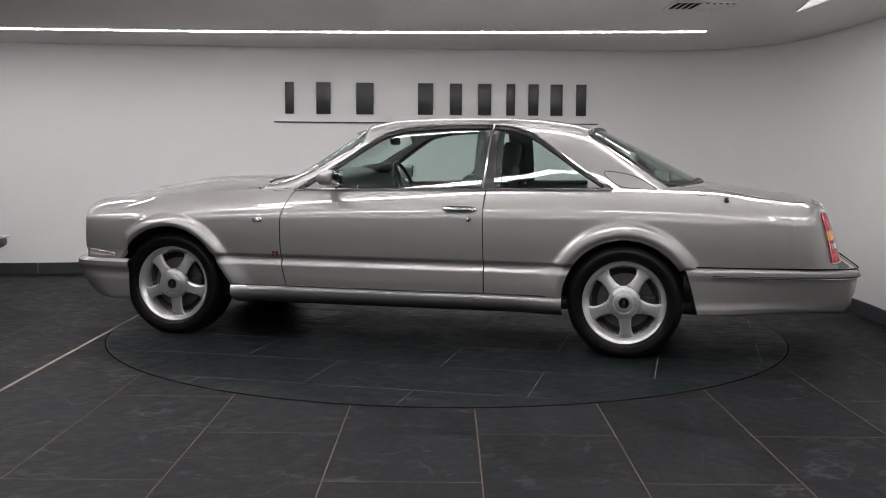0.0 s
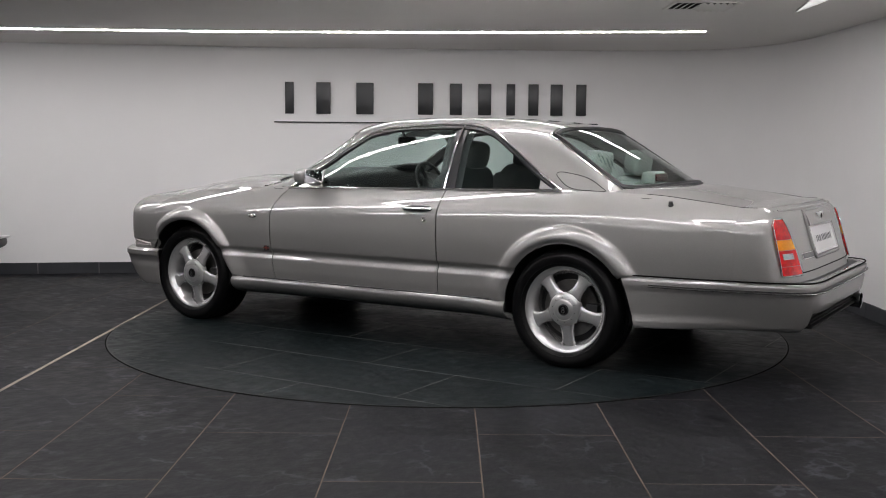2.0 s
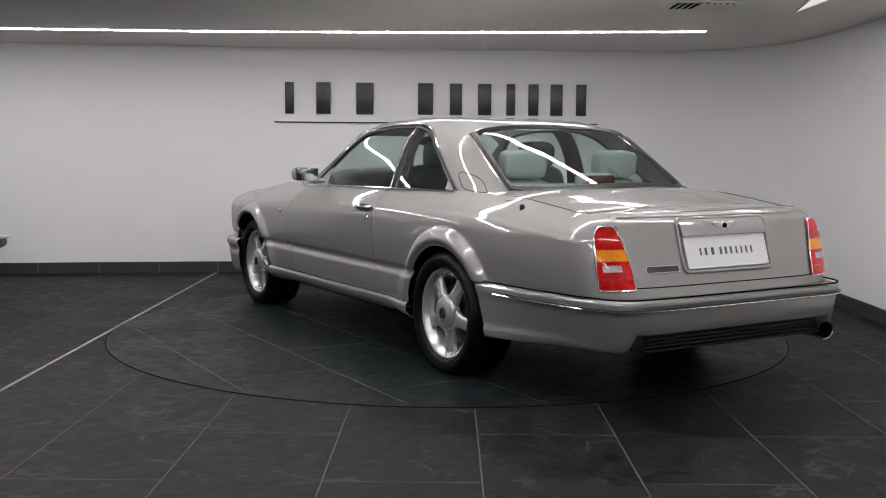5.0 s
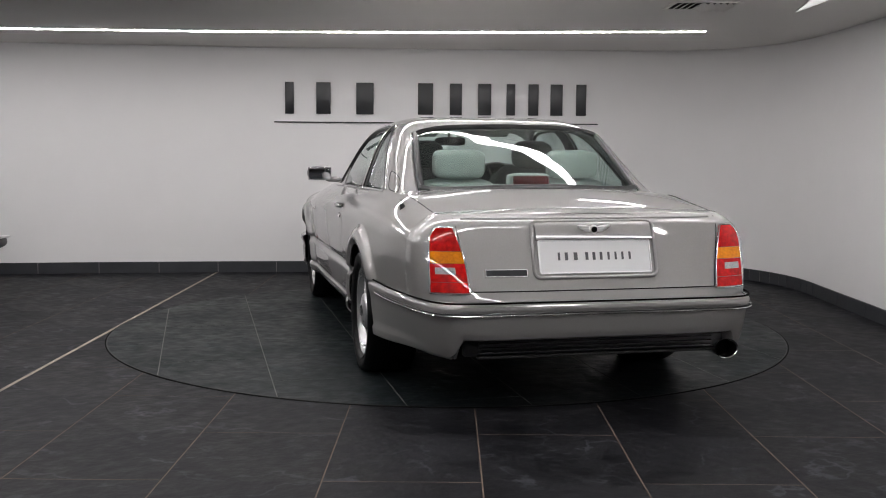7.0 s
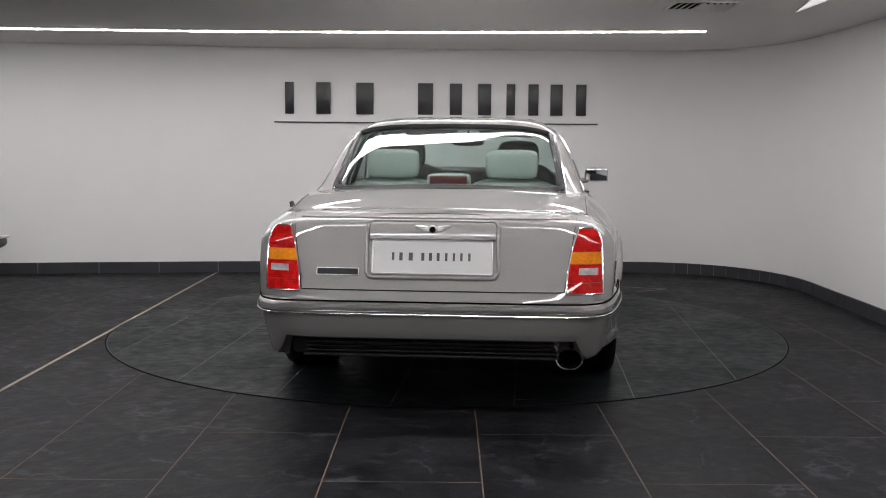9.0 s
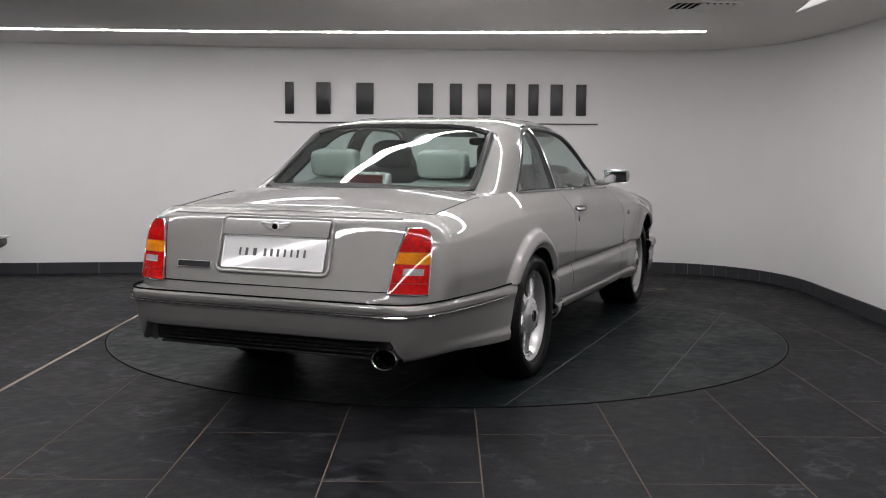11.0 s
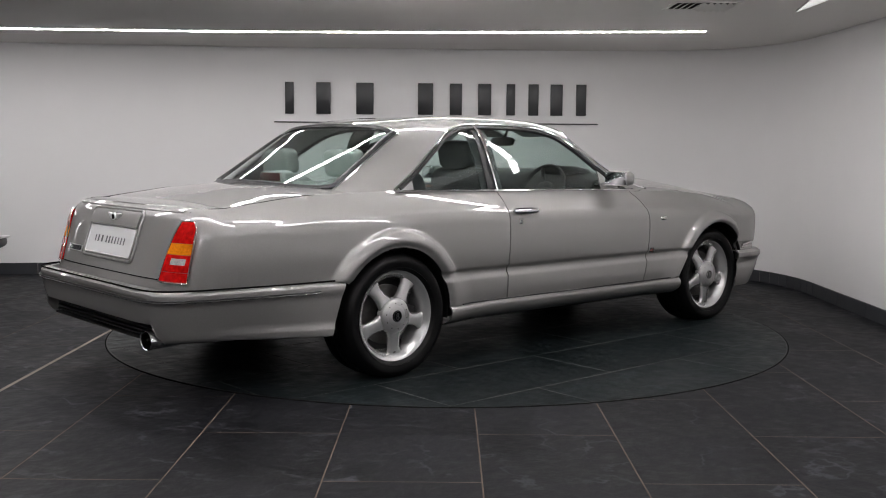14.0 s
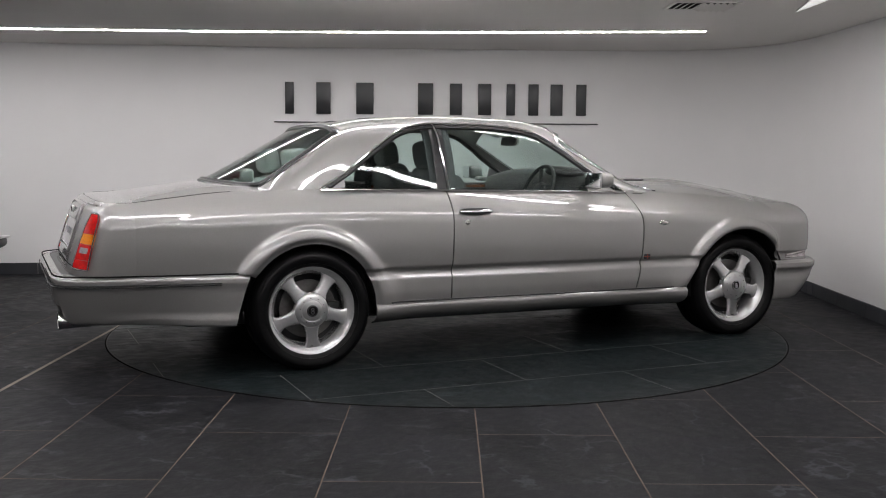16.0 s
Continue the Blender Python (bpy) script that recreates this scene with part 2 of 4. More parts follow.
def pillow(cx, cy, cz, sx, sy, sz, n=3.2, nu=28, nv=16):
    """A cushion: a squarish rounded body."""
    def sg(c, e):
        return math.copysign(abs(c) ** e, c)

    def fn(u, v):
        a, b = 2 * math.pi * u, math.pi * (v - 0.5)
        e = 2 / n
        return (cx + sx * sg(math.cos(b), e) * sg(math.cos(a), e), cy + sy * sg(math.cos(b), e) * sg(math.sin(a), e), cz + sz * sg(math.sin(b), e))
    return sheet(fn, nu, nv)


def thing(name, label, category, group=""):
    ob = new(name)
    ob.empty_display_size = 0.1
    return tagged(ob, label, category, group)


# ---- the room ----
TURN_R = 2.262
CEIL = 2.205
# plan of the wall line: long back wall, rounded corner, right wall
WALL_Y = pchip((-7.5, 2.25), (-6.0, 2.48), (-4.3, 2.78), (-2.8, 3.0), (-1.5, 3.14), (0.0, 3.24), (1.2, 3.295), (1.8, 3.3))


def wall_line():
    pts = [(x, WALL_Y(x)) for x in [-7.5 + 0.31 * i for i in range(30)]]
    # rounded corner from the back wall into the right wall
    cx, cy, rx, ry = 1.86, 1.75, 1.29, 1.55
    for i in range(0, 25):
        w = math.pi / 2 * (1 - i / 24)
        pts.append((cx + rx * math.cos(w) ** 0.92, cy + ry * math.sin(w) ** 0.92 if i < 24 else cy))
    pts += [(3.15, y) for y in (0.9, 0.0, -2.0, -5.0, -9.0, -12.0)]
    return pts


def run_wall(pts, z0, z1, t, out=1):
    """An upright wall of thickness t along a plan line (it thickens away from the room)."""
    V, F = [], []
    n = len(pts)
    for i, (x, y) in enumerate(pts):
        a, b = Vector(pts[max(i - 1, 0)]), Vector(pts[min(i + 1, n - 1)])
        d = (b - a).normalized()
        nx, ny = -d.y * out, d.x * out
        V += [(x, y, z0), (x, y, z1), (x + nx * t, y + ny * t, z1), (x + nx * t, y + ny * t, z0)]
    for i in range(n - 1):
        for k in range(4):
            a, b = 4 * i + k, 4 * i + (k + 1) % 4
            F.append((a, b, b + 4, a + 4))
    F += [(0, 1, 2, 3), tuple(4 * (n - 1) + k for k in (3, 2, 1, 0))]
    return V, F


LINE = wall_line()
tagged(part("wall_north", run_wall(LINE, -0.05, CEIL + 0.1, 0.2), M_WALL, None, "white painted curved showroom wall", 30), category="wall", kind="structure")
tagged(part("wall_west", block(-7.7, -7.5, -12.0, 2.25, -0.05, CEIL + 0.1, 0), M_WALL, None, "white painted showroom end wall"), category="wall", kind="structure")
# unseen wall, added dark so the car reflects a dim room behind the camera
tagged(part("wall_south", block(-7.7, 3.35, -12.2, -12.0, -0.05, CEIL + 0.1, 0), M_FAR, None, "unseen far wall, coloured dark for the dim end of the showroom"), category="wall", kind="structure")


def ceiling():
    # one slab whose rim follows the walls
    return block(-7.7, 3.35, -12.2, 3.5, CEIL, CEIL + 0.12, 0)


tagged(part("ceiling", ceiling(), M_CEIL, None, "low white painted plaster ceiling"), category="ceiling", kind="structure")


def light_strip(pts, w=0.072, d=0.008):
    """A slim surface profile with a glowing diffuser, along a plan line on the ceiling."""
    root = thing("strip_light", "slim white linear strip light glowing along the ceiling", "ceiling light", "ceiling strip lights")
    root.location = (pts[0][0], pts[0][1], CEIL)
    o = root.location
    path = [(x - o.x, y - o.y) for x, y in pts]

    def run(half, z0, z1):
        V, F = [], []
        n = len(path)
        for i, (x, y) in enumerate(path):
            a, b = Vector(path[max(i - 1, 0)]), Vector(path[min(i + 1, n - 1)])
            dd = (b - a).normalized()
            nx, ny = -dd.y, dd.x
            V += [(x + nx * half, y + ny * half, z0), (x - nx * half, y - ny * half, z0), (x - nx * half, y - ny * half, z1), (x + nx * half, y + ny * half, z1)]
        for i in range(n - 1):
            for k in range(4):
                F.append((4 * i + k, 4 * i + (k + 1) % 4, 4 * i + 4 + (k + 1) % 4, 4 * i + 4 + k))
        F += [(0, 1, 2, 3), tuple(4 * (n - 1) + k for k in (3, 2, 1, 0))]
        return V, F
    part("diffuser", run(w / 2, -d, -0.003), M_STRIP, root, "glowing white diffuser")
    part("profile", run(w / 2 + 0.006, -0.004, 0.0), M_ALU, root)
    return root


STRIPS = [
    [(-6.4, 1.356), (-5.5, 1.42), (-3.7, 1.56), (-1.9, 1.69), (0.0, 1.655), (2.09, 1.47)],
    [(-4.4, -0.57), (0.0, -0.50), (2.75, -0.54)],
    [(-4.2, -2.10), (2.9, -2.10)],
    [(-4.2, -4.10), (2.9, -4.10)],
    [(-4.2, -6.15), (2.9, -6.15)],
]
for s in STRIPS:
    light_strip(s)


def ceiling_vent():
    root = thing("ceiling_vent", "square grey slatted air vent in the ceiling", "air vent")
    root.location = (1.69, -0.075, CEIL)
    a, b = 0.225, 0.19
    for name, box in (("frame", (-a, a, -b, -b + 0.03)), ("frame", (-a, a, b - 0.03, b)), ("frame", (-a, -a + 0.03, -b + 0.03, b - 0.03)), ("frame", (a - 0.03, a, -b + 0.03, b - 0.03))):
        part(name, block(*box, -0.007, 0.0, 0.002), M_VENT, root)
    part("backing", block(-a + 0.03, a - 0.03, -b + 0.03, b - 0.03, -0.002, 0.0, 0), M_GAP, root, "black duct opening")
    for i in range(9):
        x = -a + 0.055 + i * 0.0425
        part("slat", moved(block(-0.019, 0.019, -b + 0.031, b - 0.031, -0.001, 0.001, 0), pose(x, 0, -0.013, 0, -24 if i < 4 else 30, 0)), M_VENT, root)
    return root


ceiling_vent()


def lit_ceiling_step():
    """A white step in the ceiling by the right wall; the light on it is emission."""
    root = thing("ceiling_panel_light", "white step in the ceiling beside the wall, its lit face made to glow", "ceiling light")
    root.location = (2.40, 0.17, CEIL)
    plan = [(0, 0), (.01, -1.6), (-.14, -1.6), (-.27, -1.6)]
    n = len(plan)

    def prism(k, z0, z1):
        V = [(x * k - .15 * (1 - k), y * k - .9 * (1 - k), z) for z in (z0, z1) for x, y in plan]
        return V, [(3, 2, 1, 0), (4, 5, 6, 7)] + [(i, (i + 1) % n, (i + 1) % n + n, i + n) for i in range(n)]
    part("step_edge", prism(1.0, -.010, 0.0), M_ALU, root)
    # no lamp here: the glow stands for a lit face
    part("diffuser", prism(.97, -.013, -.010), M_SOFT, root, "white step face given a soft glow")
    return root


lit_ceiling_step()


# ---- wall sign: its writing is a trade name, so each character is a plain bar ----
def wall_sign():
    root = thing("wall_sign", "black raised sign characters above a thin rule on the white wall", "sign")
    root.location = (0, 3.2, 1.5)
    # centre and width of each bar along the wall
    for cx, w in ((-1.555, .085), (-1.225, .14), (-0.82, .17), (-0.225, .15), (0.075, .12), (0.36, .13), (0.62, .085), (0.845, .10), (1.075, .12), (1.32, .10)):
        y = WALL_Y(cx) - 3.2
        part("character", block(cx - w / 2, cx + w / 2, y - 0.022, y - 0.001, 0.064, 0.372, 0.003), M_SIGN, root)
    n = 24
    pts = [(-1.706 + 3.195 * i / n) for i in range(n + 1)]
    part("rule", join(*[block(a - .001, b + .001, WALL_Y((a + b) / 2) - 3.2 - 0.018, WALL_Y((a + b) / 2) - 3.2 + 0.01, -0.024, -0.012, 0) for a, b in zip(pts, pts[1:])]), M_SIGN, root, "thin black rule")


wall_sign()

# ---- floor ----
floor = tagged(part("floor", block(-7.7, 3.35, -12.2, 3.5, -0.20, -0.0006, 0), M_GROUT, None, "dark slate tiled floor with brown grout"), category="floor", kind="structure")


def slab_mesh(name, w, l, material, top=0.0, g=0.0020):
    """A floor slab w by l round its centre, with an arris."""
    a, b, e = w / 2 - g, l / 2 - g, 0.0015
    V = [(-a, -b, -0.006), (a, -b, -0.006), (a, b, -0.006), (-a, b, -0.006), (-a, -b, -e), (a, -b, -e), (a, b, -e), (-a, b, -e),
         (-a + e, -b + e, 0), (a - e, -b + e, 0), (a - e, b - e, 0), (-a + e, b - e, 0)]
    F = [(8, 9, 10, 11)]
    for k in range(4):
        n = (k + 1) % 4
        F += [(k, n, n + 4, k + 4), (k + 4, n + 4, n + 8, k + 8)]
    return mesh_of(name, V, F, material, 20)


TURN_UP = 0.004


def turntable():
    """A flush revolving disc, clad in slabs of its own."""
    root = thing("turntable", "round slate-clad revolving turntable set flush in the floor", "turntable")
    part("drum", lathe([(0, -0.15), (TURN_R - 0.003, -0.15), (TURN_R - 0.003, 0.0032), (0, 0.0032)], 160, "z"), M_GROUT_D, root)
    part("rim", lathe([(TURN_R - 0.007, 0.0), (TURN_R - 0.007, TURN_UP + 0.0006), (TURN_R - 0.001, TURN_UP + 0.0006), (TURN_R - 0.001, 0.0)], 160, "z"), M_PIT, root, "dark steel rim")
    R = TURN_R - 0.007

    def clip(poly, r, n=120):
        for k in range(n):
            w = 2 * math.pi * (k + 0.5) / n
            c, s = math.cos(w), math.sin(w)
            out = []
            for i, p in enumerate(poly):
                q = poly[(i + 1) % len(poly)]
                dp, dq = p[0] * c + p[1] * s - r, q[0] * c + q[1] * s - r
                if dp <= 0:
                    out.append(p)
                if dp * dq < 0:
                    t = dp / (dp - dq)
                    out.append((p[0] + (q[0] - p[0]) * t, p[1] + (q[1] - p[1]) * t))
            poly = out
            if len(poly) < 3:
                return []
        return poly
    g = 0.0028
    for j in range(-5, 5):
        y0 = 0.105 + 0.6 * j
        for i in range(-3, 4):
            x0 = (0.335 if j % 2 == 0 else -0.27) + 1.2 * i
            poly = clip([(x0 + g, y0 + g), (x0 + 1.2 - g, y0 + g), (x0 + 1.2 - g, y0 + 0.6 - g), (x0 + g, y0 + 0.6 - g)], R)
            if len(poly) < 3:
                continue
            n = len(poly)
            V = [(x, y, TURN_UP) for x, y in poly] + [(x, y, 0.0) for x, y in poly]
            F = [tuple(range(n))] + [(k, k + n, (k + 1) % n + n, (k + 1) % n) for k in range(n)]
            part("tile", mesh_of("tile", V, F, M_SLATE_D, 20), M_SLATE_D, root)
    return root


table = turntable()
tagged(part("turntable_gap", lathe([(TURN_R + 0.0085, -0.002), (TURN_R + 0.0085, 0.0022), (TURN_R - 0.0005, 0.0022), (TURN_R - 0.0005, -0.002)], 160, "z"), M_GAP, None, "thin black gap round the turntable"), category="floor joint", kind="structure")


# ---- the car: a long two-door coupe ----
car = thing("car", "silver metallic two-door luxury coupe standing on the turntable", "car")
FRONT_AXLE, REAR_AXLE, HUB_Z = 1.697, -1.264, 0.338
WHEEL_Z = 0.333

W_PLAN = pchip((-2.2, .838), (-1.8, .888), (-1.26, .908), (-.4, .903), (.3, .912), (1.05, .912), (1.7, .895), (2.05, .872))
Z_BELT = pchip((-2.2, .938), (-2.0, .962), (-1.7, .992), (-1.2, 1.004), (-.4, .994), (.4, .980), (.83, .968), (1.3, .952), (1.7, .921), (2.05, .872))
Y_BELT = pchip((-2.2, .718), (-1.9, .728), (-1.6, .74), (-1.2, .757), (-.4, .762), (.4, .757), (.85, .745), (1.3, .725), (1.7, .715), (2.05, .69))
Z_OFF = pchip((.2, -.03), (.35, -.018), (.42, -.012), (.485, -.012), (.520, -.027), (.534, -.027), (.558, -.008), (.7, 0.0), (.85, -.008), (1.0, -.02))


def side_y(x, z):
    """Half-width of the body at x forward and z up."""
    xx = min(max(x, -2.2), 2.05)
    w = W_PLAN(xx) + Z_OFF(z)
    zb, yb = Z_BELT(xx), Y_BELT(xx)
    t = max(zb - z, 0.0)
    deep = lerp(lerp(0.19, 0.12, smooth(1.75, 2.05, xx)), 0.13, smooth(-1.75, -2.2, xx))
    if t < deep:
        w -= (w - yb) * (1 - t / deep) ** 2.2
    # a soft shoulder line along the flank
    w += 0.005 * smooth(zb - 0.098, zb - 0.126, z)
    for ax, amt, r1 in ((FRONT_AXLE, 0.044, 0.460), (REAR_AXLE, 0.042, 0.470)):
        r = math.hypot(x - ax, z - HUB_Z) - (0.075 * smooth(.16, -.05, z - HUB_Z) if ax > 0 and x < ax else 0.0)
        if r < r1 + 0.10:
            low = smooth(.60, .44, z)
            amt *= smooth(2.045, 1.97, x)
            w += amt * lerp(1, .65 if ax > 0 else 1, low) * (0.55 * lerp(smooth(r1 + 0.010, r1 - 0.020, r), smooth(r1 + .10, r1 - .08, r), low) + 0.45 * lerp(smooth(r1, r1 - 0.06, r), smooth(r1 + .10, r1 - .08, r), low)) - 0.016 * smooth(0.405, 0.375, r)
    if x < -2.2 or x > 2.05:
        f = (x + 2.2) / (tail_x(z) + 2.2) if x < 0 else (x - 2.05) / (nose_x(z) - 2.05)
        w *= max(1 - min(abs(f), 1) ** 4, 0) ** 0.25
    return w


def tail_x(z):
    return -2.515 + 0.32 * (z - 0.6) + 0.9 * max(z - 0.90, 0) + 18 * max(z - 0.915, 0) ** 2


def nose_x(z):
    return 2.472 - 0.07 * max(z - 0.62, 0) - 48 * max(z - 0.838, 0) ** 2


def side_panel(x0, x1, z0, z1, nx, nz, holes=(), t=0.006, cut=None):
    """A panel of the flank; x0, x1 are functions of z, z0, z1 of x. Wheel openings are round."""
    P = []

    def reach(dx, dz, r):
        # the front opening sweeps back towards the sill
        return r + (0.075 * smooth(.16, -.05, dz) if dx < 0 and x1(.5) > 1.5 else 0.0)
    for i in range(nx + 1):
        for j in range(nz + 1):
            z = lerp(z0, 0.99, j / nz)
            x = lerp(x0(z), x1(z), i / nx)
            z = lerp(z0, z1(x), (j / nz) ** 0.9)
            x = lerp(x0(z), x1(z), i / nx)
            P.append([x, z])
    cells = []
    for i in range(nx):
        for j in range(nz):
            a = i * (nz + 1) + j
            q = (a, a + nz + 1, a + nz + 2, a + 1)
            cx, cz = sum(P[k][0] for k in q) / 4, sum(P[k][1] for k in q) / 4
            if all(math.hypot(cx - hx, cz - hz) > reach(cx - hx, cz - hz, r) for hx, hz, r in holes) and not (cut and cut(cx, cz)):
                cells.append(q)
    count = {}
    for q in cells:
        for k in q:
            count[k] = count.get(k, 0) + 1
    for hx, hz, r in holes:
        for k, c in count.items():
            i, j = divmod(k, nz + 1)
            d = math.hypot(P[k][0] - hx, P[k][1] - hz)
            r = reach(P[k][0] - hx, P[k][1] - hz, holes[0][2])
            if c < 4 and 0 < d < r * 1.10 and 0 < i < nx:
                P[k] = [hx + (P[k][0] - hx) * r / d, max(z0, hz + (P[k][1] - hz) * r / d) if j else z0]
                if j == 0:
                    s = math.copysign(math.sqrt(max(r * r - (z0 - hz) ** 2, 0)), P[k][0] - hx)
                    P[k][0] = hx + s
    V = [(x, side_y(x, z), z) for x, z in P]
    F = [tuple(reversed(q)) for q in cells]
    return thick((V, F), t)


def both(name, geo, material, label="", parent=None, sharp=38):
    a = part(name, geo, material, parent or car, label, sharp)
    b = part(name, flip(geo), material, parent or car, label, sharp)
    return a, b


DOOR_F = pchip((.345, .872), (.51, .905), (.75, .912), (.94, .872), (1.0, .845))
DOOR_R = pchip((.345, -.412), (1.0, -.398))
GAP = 0.004
SILL_Z = 0.352
BELT = lambda x: Z_BELT(min(max(x, -2.2), 2.05))

both("front_wing", side_panel(lambda z: DOOR_F(z) + GAP, lambda z: 2.05, SILL_Z, BELT, 84, 84, [(FRONT_AXLE, HUB_Z, 0.383)]), M_PAINT, "silver front wing with flared arch")
doors = both("door", side_panel(lambda z: DOOR_R(z) + GAP, lambda z: DOOR_F(z) - GAP, SILL_Z, BELT, 50, 84), M_PAINT, "long silver door with a low swage line")
both("rear_quarter_panel", side_panel(lambda z: -2.2, lambda z: DOOR_R(z) - GAP, SILL_Z, BELT, 130, 90, [(REAR_AXLE, HUB_Z, 0.372)], .006, lambda x, z: x < -1.57 and z < .551), M_PAINT, "silver rear quarter panel with flared arch")
# black sheet added behind the panels so that the shut gaps look dark
both("inner_sill", thick(sheet(lambda u, v: (lerp(-.75, 1.25, u), side_y(lerp(-.75, 1.25, u), lerp(.3, .93, v)) - 0.03, lerp(.3, .93, v)), 20, 10), 0.004), M_BLACK)


def shell(z0, z1, xc, end, y_at, ny, nz, t=0.006, m=4.0):
    """A wrap-round tail or nose: a squarish plan curve at every height, from one flank to the other."""
    def fn(u, v):
        z = lerp(z0, z1, v)
        w = math.pi * (u - 0.5)
        W = y_at(z)
        c, s = math.cos(w), math.sin(w)
        return (xc + (end(z) - xc) * abs(c) ** (2 / m), W * math.copysign(abs(s) ** (2 / m), s), z)
    return sheet(fn, ny, nz)


part("tail_panel", thick(shell(.546, .938, -2.2, tail_x, lambda z: side_y(-2.2, z), 96, 34), -0.006), M_PAINT, car, "silver sloping tail with the boot face", 30)
part("nose_panel", thick(shell(.42, .872, 2.05, nose_x, lambda z: side_y(2.05, z), 72, 30), 0.006), M_PAINT, car, "silver rounded nose", 30)


def rim_y(x, zr):
    if x < -2.2:
        f = min((x + 2.2) / (tail_x(.938) + 2.2), 1)
        return Y_BELT(-2.2) * max(1 - f ** 4, 0) ** 0.25
    if x > 2.05:
        f = min((x - 2.05) / (nose_x(.872) - 2.05), 1)
        return Y_BELT(2.05) * max(1 - f ** 4, 0) ** 0.25
    return Y_BELT(x)


REAR_FOOT = lambda y: -1.70 + .20 * (abs(y) / .628) ** 2
DECK_CROWN = pchip((-2.45, .0), (-2.38, .004), (-2.25, .017), (-2.0, .030), (-1.66, .040))
HOOD_CROWN = pchip((.9, .060), (1.3, .074), (1.7, .088), (2.05, .078), (2.25, .040), (2.4, .0))


def lid(x0, x1, crown, nx=40, ny=40, power=2.4):
    def fn(u, v):
        s = 2 * v - 1
        # the boot lid's front edge follows the foot of the rear window
        x = lerp(x0 if x1 > 0 else REAR_FOOT(.745 * s) + .05, x1, u)
        y = rim_y(x, 0) * s
        raised = 0.012 * smooth(0.30, 0.17, abs(y)) if x > 0 else 0.0
        return (x, y, BELT(x) + crown(x) * (1 - abs(s) ** power) + raised * smooth(2.42, 2.2, x))
    return sheet(fn, nx, ny)


part("boot_lid", thick(lid(-1.62, tail_x(.938) + .0005, DECK_CROWN), -0.005), M_PAINT, car, "silver boot lid", 30)
part("bonnet", thick(lid(.97, nose_x(.872) - .0005, HOOD_CROWN), 0.005), M_PAINT, car, "long silver bonnet with a raised centre", 30)

# ---- glasshouse ----
Z_TOP = pchip((1.17, .975), (1.06, 1.012), (.80, 1.165), (.58, 1.306), (.42, 1.402), (.16, 1.435), (-.267, 1.442), (-.634, 1.431), (-.85, 1.410), (-1.0, 1.377), (-1.2, 1.288), (-1.40, 1.186), (-1.70, 1.031), (-1.78, 0.991))
Z_WIN = pchip((.86, .972), (.58, 1.142), (.40, 1.265), (.27, 1.338), (.10, 1.372), (-.10, 1.384), (-.38, 1.387), (-.50, 1.378), (-.63, 1.348), (-.80, 1.250), (-.99, 1.120), (-1.17, 1.005))
LEAN = 0.37
CROWN = pchip((-1.8, .228), (-1.5, .145), (-1.25, .076), (-1.0, .020), (-.8, .008), (-.5, .0))
SQUARE = pchip((-1.75, 3.4), (-1.5, 4.2), (-1.25, 5.3), (-.95, 6.6), (.3, 5.4), (.6, 4.2), (.9, 2.9), (1.2, 2.3))


def cabin(x, f):
    """A point of the cabin's skin: f from 0 (belt) over pi/2 (roof's middle) to pi."""
    SQ = SQUARE(x)
    zb = BELT(x) - 0.004
    zt = max(Z_TOP(x), zb + 0.004)
    a, b = abs(math.cos(f)), max(math.sin(f), 0)
    z = zb + (zt - zb) * b ** (2 / SQ)
    y = (Y_BELT(x) - 0.004 - LEAN * (z - zb) * (0.85 + 0.4 * (z - zb))) * a ** (2 / SQ)
    h = b ** (2 / SQ)
    z -= CROWN(x) * a ** (4 / SQ) * h
    return (x, math.copysign(y, math.cos(f)), z)


def f_of_z(x, z):
    SQ = SQUARE(x)
    zb = BELT(x) - 0.004
    b = min(max((z - zb) / (max(Z_TOP(x), zb + .004) - zb), 0), 1)
    return math.asin(b ** (SQ / 2))


def f_of_y(x, y):
    SQ = SQUARE(x)
    zb = BELT(x) - 0.004
    h = max(Z_TOP(x) - zb, .004)
    full = Y_BELT(x) - 0.004 - LEAN * h * (0.85 + 0.4 * h)
    return math.acos(min(y / full, 1) ** (SQ / 2))


def skin(x0, x1, lo, hi, nx, nf, lift=0.0):
    def fn(u, v):
        x = lerp(x0, x1, u)
        p = Vector(cabin(x, lerp(lo(x), hi(x), v)))
        if lift:
            c = Vector((x, 0, 1.05))
            p += (p - c).normalized() * lift
        return tuple(p)
    V, F = sheet(fn, nx, nf)
    return V, [tuple(reversed(q)) for q in F]


# edges of the screens, as half-widths
Y_SCREEN = pchip((1.13, .69), (.80, .645), (.45, .572))
Y_REAR = pchip((-1.74, .640), (-1.5, .628), (-1.0, .562))
SCREEN_T, SCREEN_B = .445, 1.11
REAR_T, REAR_B = -1.0, -1.74
win = lambda x: f_of_z(x, Z_WIN(x))
full = lambda x: math.pi / 2
zero = lambda x: 0.0

